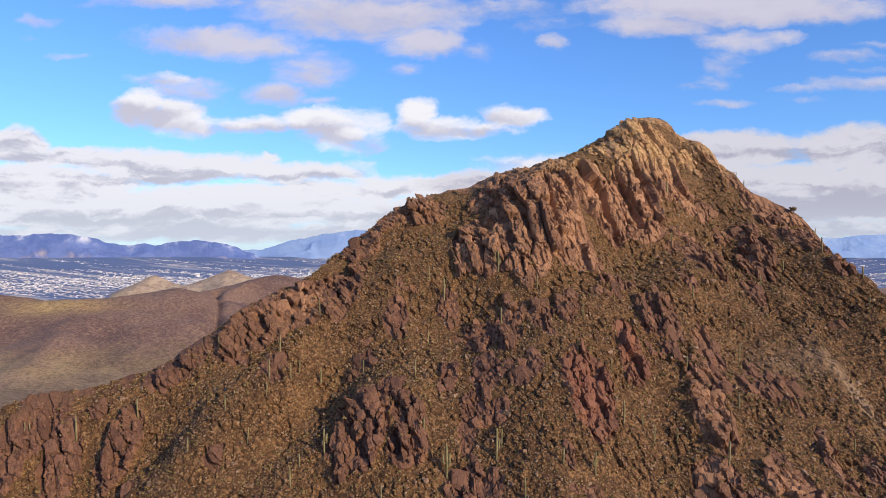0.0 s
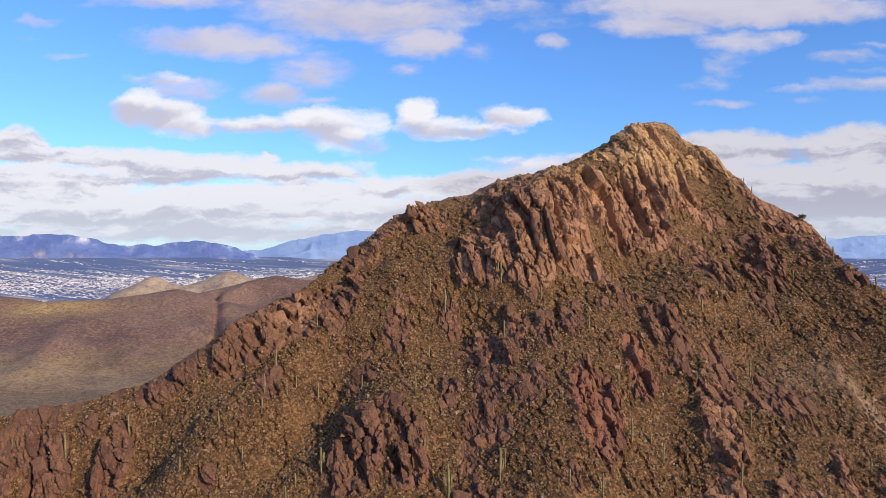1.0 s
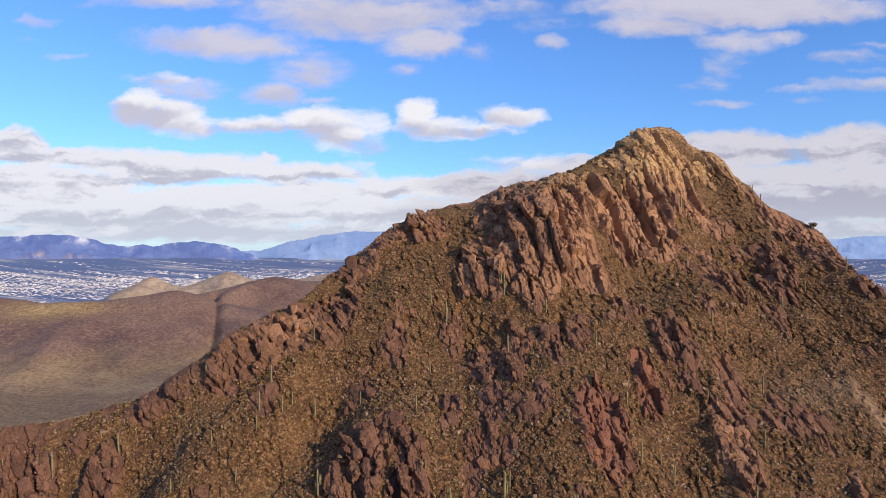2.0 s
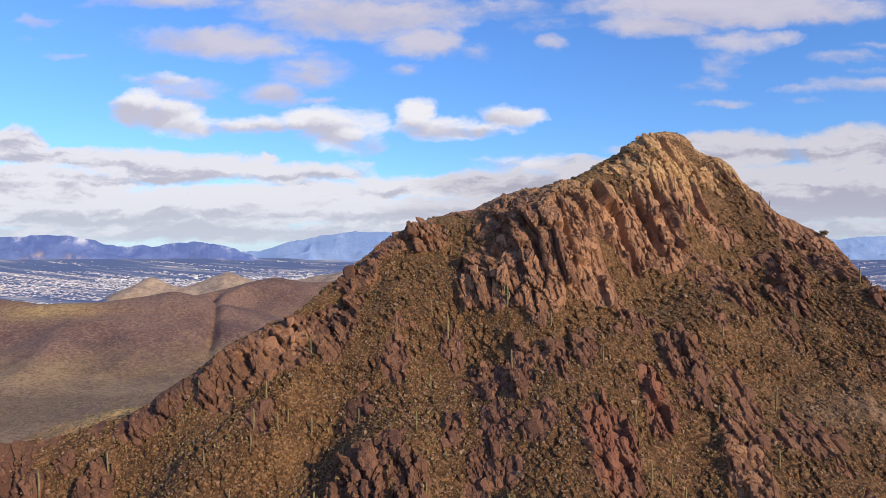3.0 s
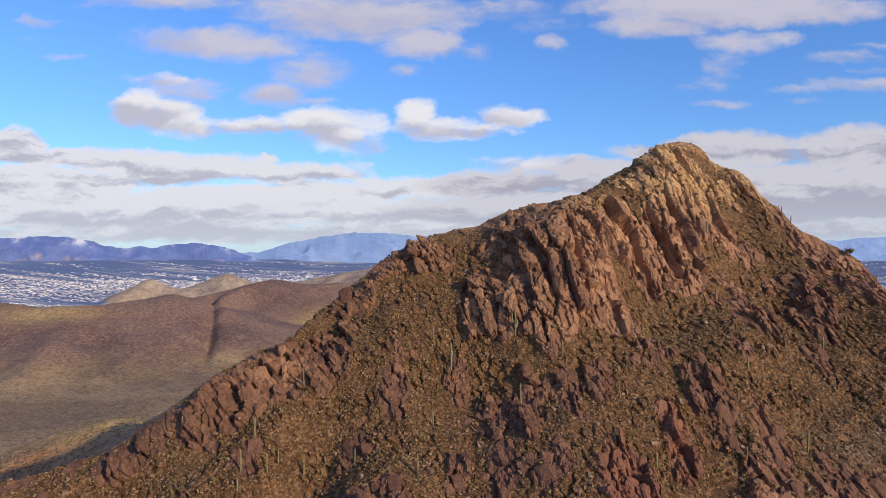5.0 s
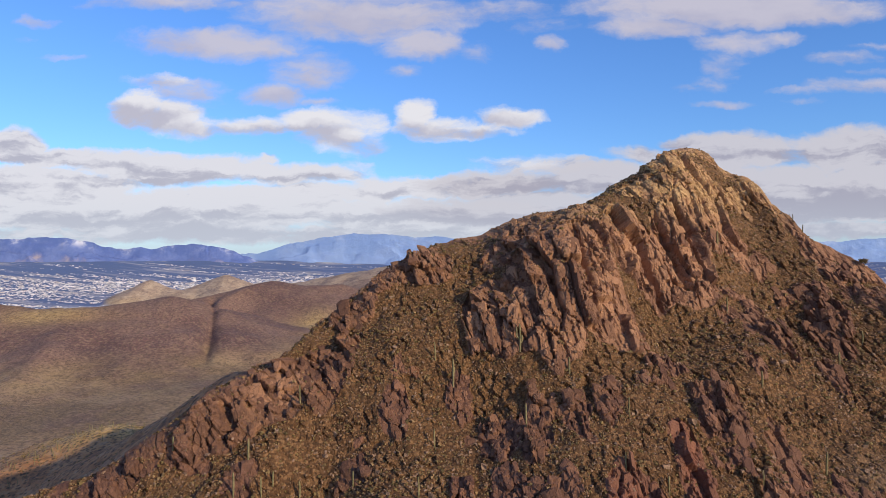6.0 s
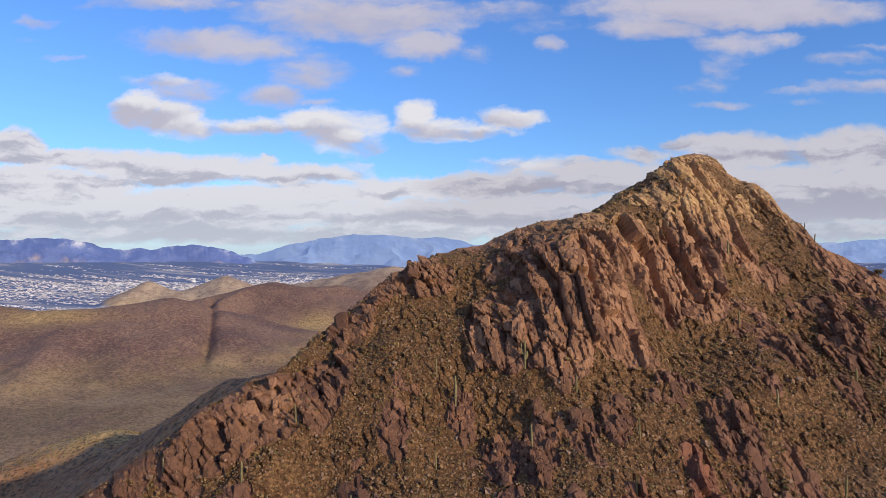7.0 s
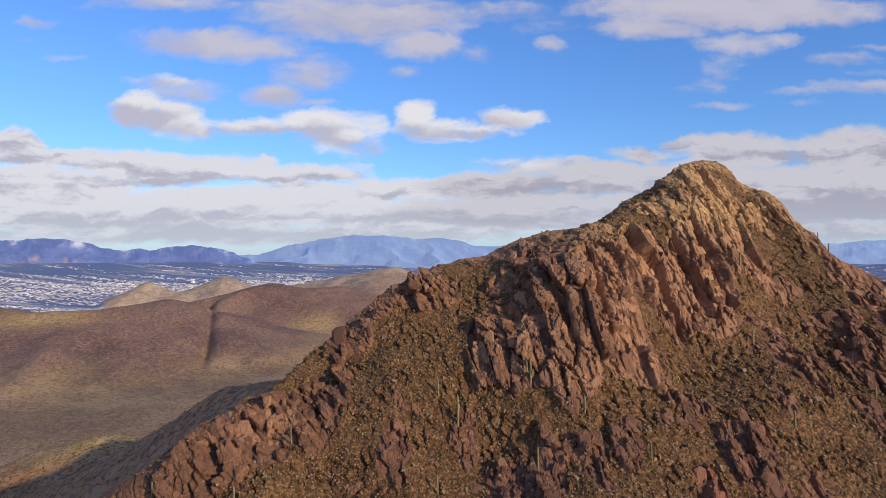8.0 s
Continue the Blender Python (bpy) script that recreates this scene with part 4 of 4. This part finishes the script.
# ---------------------------------------------------------------- saguaros
def ribbed(path, radii, ribs=11):
    """A ribbed stem along a path, closed with a dome at its tip."""
    verts, faces, n = [], [], ribs * 2
    for k, (p, r) in enumerate(zip(path, radii)):
        ahead = (path[min(k + 1, len(path) - 1)] - path[max(k - 1, 0)]).normalized()
        turn = Vector((0, 0, 1)).rotation_difference(ahead)
        for i in range(n):
            a = 2 * math.pi * i / n
            rr = r * (1.0 if i % 2 else 0.8)
            verts.append(p + turn @ Vector((rr * math.cos(a), rr * math.sin(a), 0)))
    for k in range(len(path) - 1):
        for i in range(n):
            j = (i + 1) % n
            faces.append((k * n + i, k * n + j, k * n + n + j, k * n + n + i))
    return mesh_from("stem", [tuple(v) for v in verts], faces, CACTUS, True)


def trunk_mesh(k):
    hs = [0, 0.08, 0.25, 0.45, 0.65, 0.82, 0.92, 0.965, 0.99, 1.0]
    rs = [0.030, 0.033, 0.037, 0.041, 0.042, 0.039, 0.033, 0.025, 0.014, 0.002]
    bow = (0.01, -0.012, 0.02, 0.0)[k]
    return ribbed([Vector((bow * math.sin(3 * h), bow * h, h)) for h in hs], rs)


def arm_mesh(k):
    reach, rise = ((0.085, 0.26), (0.10, 0.38), (0.075, 0.17))[k]
    path = [Vector((0.02, 0, 0)), Vector((0.45 * reach, 0, -0.012)), Vector((0.82 * reach, 0, 0.006)), Vector((reach, 0, 0.045))]
    path += [Vector((reach + 0.004 * i, 0, 0.045 + (rise - 0.045) * f)) for i, f in enumerate((0.35, 0.7, 0.9, 0.97, 1.0))]
    return ribbed(path, [0.02, 0.022, 0.025, 0.027, 0.028, 0.027, 0.021, 0.012, 0.002], 8)


TRUNKS, ARMS = [trunk_mesh(k) for k in range(4)], [arm_mesh(k) for k in range(3)]
# x, y, height, arms
SAGUAROS_WEST = [(-95.4, 177.7, 6.5, 0), (-80.6, 180.4, 5.5, 0), (-109.4, 178.5, 2.5, 0), (-108.3, 178.6, 2.2, 0), (-61.3, 164.0, 3.4, 0), (-54.4, 170.5, 4.2, 0), (-45.1, 176.5, 5.0, 0), (-43.7, 182.5, 5.6, 0), (-62.0, 188.0, 4.6, 0), (-40.0, 178.2, 4.4, 0), (-32.7, 181.8, 3.9, 0), (-38.2, 181.4, 3.3, 0), (-47.6, 166.0, 4.1, 0), (-27.9, 161.7, 5.9, 3), (-34.0, 160.5, 3.2, 0), (-35.1, 156.4, 5.2, 0), (-13.6, 150.2, 3.4, 0), (-4.5, 159.3, 4.9, 0), (-7.0, 172.4, 4.4, 0), (-4.0, 185.4, 4.2, 0)]
SAGUAROS_MIDDLE = [(-3.9, 199.6, 4.4, 0), (-35.2, 195.6, 4.4, 0), (-45.0, 173.6, 3.2, 0), (-21.0, 180.7, 3.4, 0), (12.0, 154.2, 6.9, 1), (13.5, 155.6, 4.3, 0), (0.9, 153.1, 7.7, 3), (17.4, 144.9, 4.8, 0), (26.0, 147.9, 3.7, 0), (33.2, 148.8, 5.3, 2), (42.4, 160.3, 5.4, 0), (49.6, 159.7, 4.5, 0), (64.2, 152.8, 5.6, 0), (47.7, 162.5, 2.8, 0), (55.3, 160.3, 2.7, 0), (95.5, 158.2, 3.5, 0), (71.6, 164.9, 3.7, 0), (77.4, 178.0, 5.0, 0), (62.3, 174.0, 2.8, 0), (42.4, 170.5, 3.5, 0)]
SAGUAROS_HIGH = [(33.8, 171.3, 4.4, 0), (16.3, 182.6, 5.1, 1), (15.9, 196.0, 6.4, 3), (26.2, 190.2, 3.7, 0), (0.3, 195.1, 6.4, 1), (37.5, 181.7, 4.1, 0), (69.7, 190.4, 3.7, 0), (94.1, 202.1, 3.9, 0), (123.5, 200.3, 3.9, 1), (120.0, 192.1, 4.3, 0), (104.9, 210.8, 3.5, 0), (74.2, 226.9, 7.0, 0), (71.4, 213.1, 4.2, 0), (108.6, 246.5, 2.7, 0), (106.9, 249.2, 2.2, 0), (125.6, 230.5, 2.2, 0), (117.5, 211.6, 5.2, 0)]
for k, (x, y, h, arms) in enumerate(SAGUAROS_WEST + SAGUAROS_MIDDLE + SAGUAROS_HIGH):
    says = ("tall single-stemmed" if h > 4.5 else "short single-stemmed") if not arms else "many-armed" if arms > 1 else "one-armed"
    foot = spot(x, y)
    s = thing("saguaro_cactus", says + " pale green saguaro cactus standing on the rocky slope", "cactus", "saguaros on the mountain")
    s.matrix_world = pose(foot.x, foot.y, foot.z - 0.2, pick.uniform(-2, 2), pick.uniform(-2, 2), pick.uniform(-40, 40)) @ Matrix.Scale(h + 0.2, 4)
    wide = 1.35 if h < 4 else 1.0
    part("trunk", TRUNKS[k % 4], s).scale = (wide, wide, 1)
    for q in range(arms):
        arm = part("arm", ARMS[(k + q) % 3], s)
        arm.matrix_basis = pose(0, 0, 0.34 + 0.09 * ((q * 2 + k) % 3), 0, 0, 20 + 165 * q + 15 * (k % 3))


# ---------------------------------------------------------------- the small tree on the skyline
def build_tree(x, y, h):
    foot = spot(x, y)
    tree = thing("palo_verde_tree", "small bushy green tree on the rocky ridge", "tree", at=foot)
    verts, faces = [], []
    limbs = [((0, 0, -0.3), (0.1, 0, 0.45 * h), 0.13, 0.09)]
    for k in range(6):
        a = k * 1.05 + 0.3
        limbs.append(((0.08, 0, (0.2 + 0.05 * k) * h), (0.34 * h * math.cos(a), 0.34 * h * math.sin(a), (0.6 + 0.08 * (k % 3)) * h), 0.07, 0.02))
    for p, q, r0, r1 in limbs:
        n = len(verts)
        for at, r in ((p, r0), (q, r1)):
            verts += [(at[0] + r * math.cos(i * math.pi / 3), at[1] + r * math.sin(i * math.pi / 3), at[2]) for i in range(6)]
        faces += [(n + i, n + (i + 1) % 6, n + 6 + (i + 1) % 6, n + 6 + i) for i in range(6)]
    part("trunk", mesh_from("trunk", verts, faces, BARK, True), tree, "dark forked trunk")
    n = 480
    way = pick.normal(size=(n, 3))
    way /= np.linalg.norm(way, axis=1, keepdims=True)
    clump = np.array([(0.34 * h * math.cos(k * 1.05 + 0.3), 0.34 * h * math.sin(k * 1.05 + 0.3), (0.64 + 0.08 * (k % 3)) * h) for k in range(6)] + [(0.1, 0, 0.85 * h)])
    mid = clump[pick.integers(0, 7, n)] + way * pick.uniform(0, 1, (n, 1)) ** 0.5 * np.array((0.26, 0.26, 0.24)) * h
    u, v = pick.normal(size=(n, 3)) * 0.10, pick.normal(size=(n, 3)) * 0.10
    quad = np.stack([mid - u, mid - v, mid + u, mid + v], 1)
    part("crown", mesh_from("crown", quad.reshape(-1, 3), np.arange(n * 4).reshape(-1, 4), BRUSH), tree, "fine olive-green leaves")


build_tree(121.4, 236.8, 2.4)


# ---------------------------------------------------------------- scrub on the low hills, far cacti and the city
def hill_scrub(count):
    x, y = pick.uniform(-420, -40, count), pick.uniform(235, 800, count)
    at = np.stack([x, y, land(x, y)], 1)
    leaf_clumps("hill_scrub", "olive scrub on the low hills below", "shrubs", at, pick.lognormal(-0.6, 0.4, count), 5, 0.6, BRUSH)


hill_scrub(6000)


def far_cacti():
    n = 130
    s = pick.uniform(0, 1, n)
    x = np.interp(s, (0, 0.4, 0.7, 1), (-345, -315, -280, -230)) + pick.normal(size=n) * 12
    y = np.interp(s, (0, 0.4, 0.7, 1), (568, 608, 622, 610)) + pick.normal(size=n) * 12
    z, h, r = land(x, y), pick.uniform(2.5, 5.5, n), pick.uniform(0.16, 0.26, n)
    a = np.arange(6) * math.pi / 3
    ring = np.stack([np.cos(a), np.sin(a)], 1)
    low = np.concatenate([ring[None] * r[:, None, None] + np.stack([x, y], 1)[:, None], np.repeat((z - 0.4)[:, None, None], 6, 1)], -1)
    top = np.concatenate([ring[None] * r[:, None, None] * 0.7 + np.stack([x, y], 1)[:, None], np.repeat((z + h)[:, None, None], 6, 1)], -1)
    i = np.arange(6)
    f = np.stack([i, (i + 1) % 6, (i + 1) % 6 + 6, i + 6], 1)
    me = mesh_from("distant_saguaros", np.concatenate([low, top], 1).reshape(-1, 3), (np.arange(n)[:, None, None] * 12 + f[None]).reshape(-1, 4), CACTUS)
    tagged(new("distant_saguaros", me), "thin distant saguaros on the low hill", "cacti", kind="stuff")


far_cacti()


def house_boxes(name, label, az, rad, wide, deep, tall, mat, kind):
    n = len(az)
    x, y = rad * np.sin(az), rad * np.cos(az)
    z = land(x, y)
    corner = np.array([(a, b, c) for a in (-0.5, 0.5) for b in (-0.5, 0.5) for c in (0, 1)], float)
    box = corner[None] * np.stack([wide, deep, tall + deep * 0.2], 1)[:, None]
    pos = box + np.stack([x, y, z - deep * 0.1], 1)[:, None]
    quads = np.array([(0, 1, 3, 2), (4, 6, 7, 5), (0, 4, 5, 1), (2, 3, 7, 6), (0, 2, 6, 4), (1, 5, 7, 3)])
    me = mesh_from(name, pos.reshape(-1, 3), (np.arange(n)[:, None, None] * 8 + quads[None]).reshape(-1, 4), mat)
    return tagged(new(name, me), label, "buildings", kind=kind)


def city(count, mat, name, label, near):
    az = np.radians(pick.uniform(-37, 37, count * 5))
    rad = pick.uniform(3650, 4840, count * 5)
    x, y = rad * np.sin(az), rad * np.cos(az)
    quarter = vnoise(x / 800, y / 45, 44, 4) * 1.2 + 0.6 * np.exp(-(((rad - 4300) / 130) ** 2)) + 2 * near * np.exp(-(((az + 0.19) / 0.15) ** 2 + ((rad - 4300) / 110) ** 2)) - 0.25 * (rad > 4620)
    clear = land(x, y) < -304 + plain_rise(rad) + 12
    ok = np.flatnonzero((quarter > pick.uniform(-0.1, 0.75, count * 5)) & clear)[:count]
    az, rad = az[ok], rad[ok]
    n = len(az)
    house_boxes(name, label, az, rad, pick.lognormal(2.1, 0.6, n), pick.lognormal(0.9, 0.35, n), pick.lognormal(0.15, 0.4, n), mat, "stuff")


city(13000, WHITEWASH, "white_city_buildings", "pale city roofs scattered over the plain", 0.8)
city(6000, ADOBE, "tan_city_buildings", "tan and grey city roofs scattered over the plain", 0.4)


# ---------------------------------------------------------------- single buildings of the city
def block(w, d, h, inset=0.0, low=0.0):
    """A block with its top drawn in."""
    bm = bmesh.new()
    bmesh.ops.create_cube(bm, size=1.0)
    for v in bm.verts:
        k = 1 - inset if v.co.z > 0 else 1
        v.co = Vector((v.co.x * w * k, v.co.y * d * k, low + (v.co.z + 0.5) * h))
    me = bpy.data.meshes.new("block")
    bm.to_mesh(me)
    bm.free()
    return me


def with_material(me, mat):
    me.materials.append(mat)
    return me


def on_land(x, y):
    return (x, y, float(land(np.array([float(x)]), np.array([float(y)]))[0]))


def office_tower(x, y, w, h):
    t = thing("office_tower", "pale distant office tower rising over the city plain", "building", "towers of the city", at=on_land(x, y))
    part("tower_body", with_material(block(w, w * 0.8, h, low=-8), WHITEWASH if h > 30 else ADOBE), t)
    part("roof_house", with_material(block(w * 0.5, w * 0.4, 4, low=h - 8), ADOBE), t)
    for k in range(5):
        part("window_band", with_material(block(w * 1.02, w * 0.82, 1.6, low=h * (0.15 + 0.15 * k)), GLASS), t)


for x, w, h in ((-690, 15, 52), (-672, 18, 40), (-655, 13, 46), (-632, 16, 30), (-720, 20, 26), (-600, 22, 22)):
    office_tower(x, 4290 + 0.2 * x, w, h)


def storage_tank(x, y, r):
    t = thing("storage_tank", "round white storage tank beside the far hill", "tank", at=on_land(x, y))
    for name, rows in (("drum", ((1.0, -3), (1.0, 0.6 * r))), ("roof", ((1.04, 0.6 * r), (0.85, 0.85 * r), (0.5, 1.02 * r), (0.02, 1.08 * r)))):
        verts = [(r * k * math.cos(i * math.pi / 12), r * k * math.sin(i * math.pi / 12), z) for k, z in rows for i in range(24)]
        faces = [(a * 24 + i, a * 24 + (i + 1) % 24, a * 24 + 24 + (i + 1) % 24, a * 24 + 24 + i) for a in range(len(rows) - 1) for i in range(24)]
        part(name, mesh_from(name, verts, faces, WHITEWASH, True), t)


storage_tank(-1492, 4150, 13)


def desert_house(x, y, w):
    t = thing("house", "low white desert house below the far hills", "house", "houses below the hills", at=on_land(x, y))
    part("wall", with_material(block(w, w * 0.6, 4.5, low=-1.5), WHITEWASH), t)
    part("roof", with_material(block(w * 1.06, w * 0.66, 1.2, 0.25, 3.0), ADOBE), t)
    for k in (-1, 1):
        part("window", with_material(block(1.6, 0.2, 1.3, low=0.9), GLASS), t).location = (k * w * 0.25, -w * 0.31, 0)
    part("door", with_material(block(1.1, 0.2, 2.1, low=0.0), BARK), t).location = (0, -w * 0.31, 0)


for x, y, w in ((-1690, 2900, 18), (-1640, 2930, 14), (-1590, 2960, 16), (-1500, 3010, 15), (-1745, 2880, 13), (-1420, 3050, 14)):
    desert_house(x, y, w)
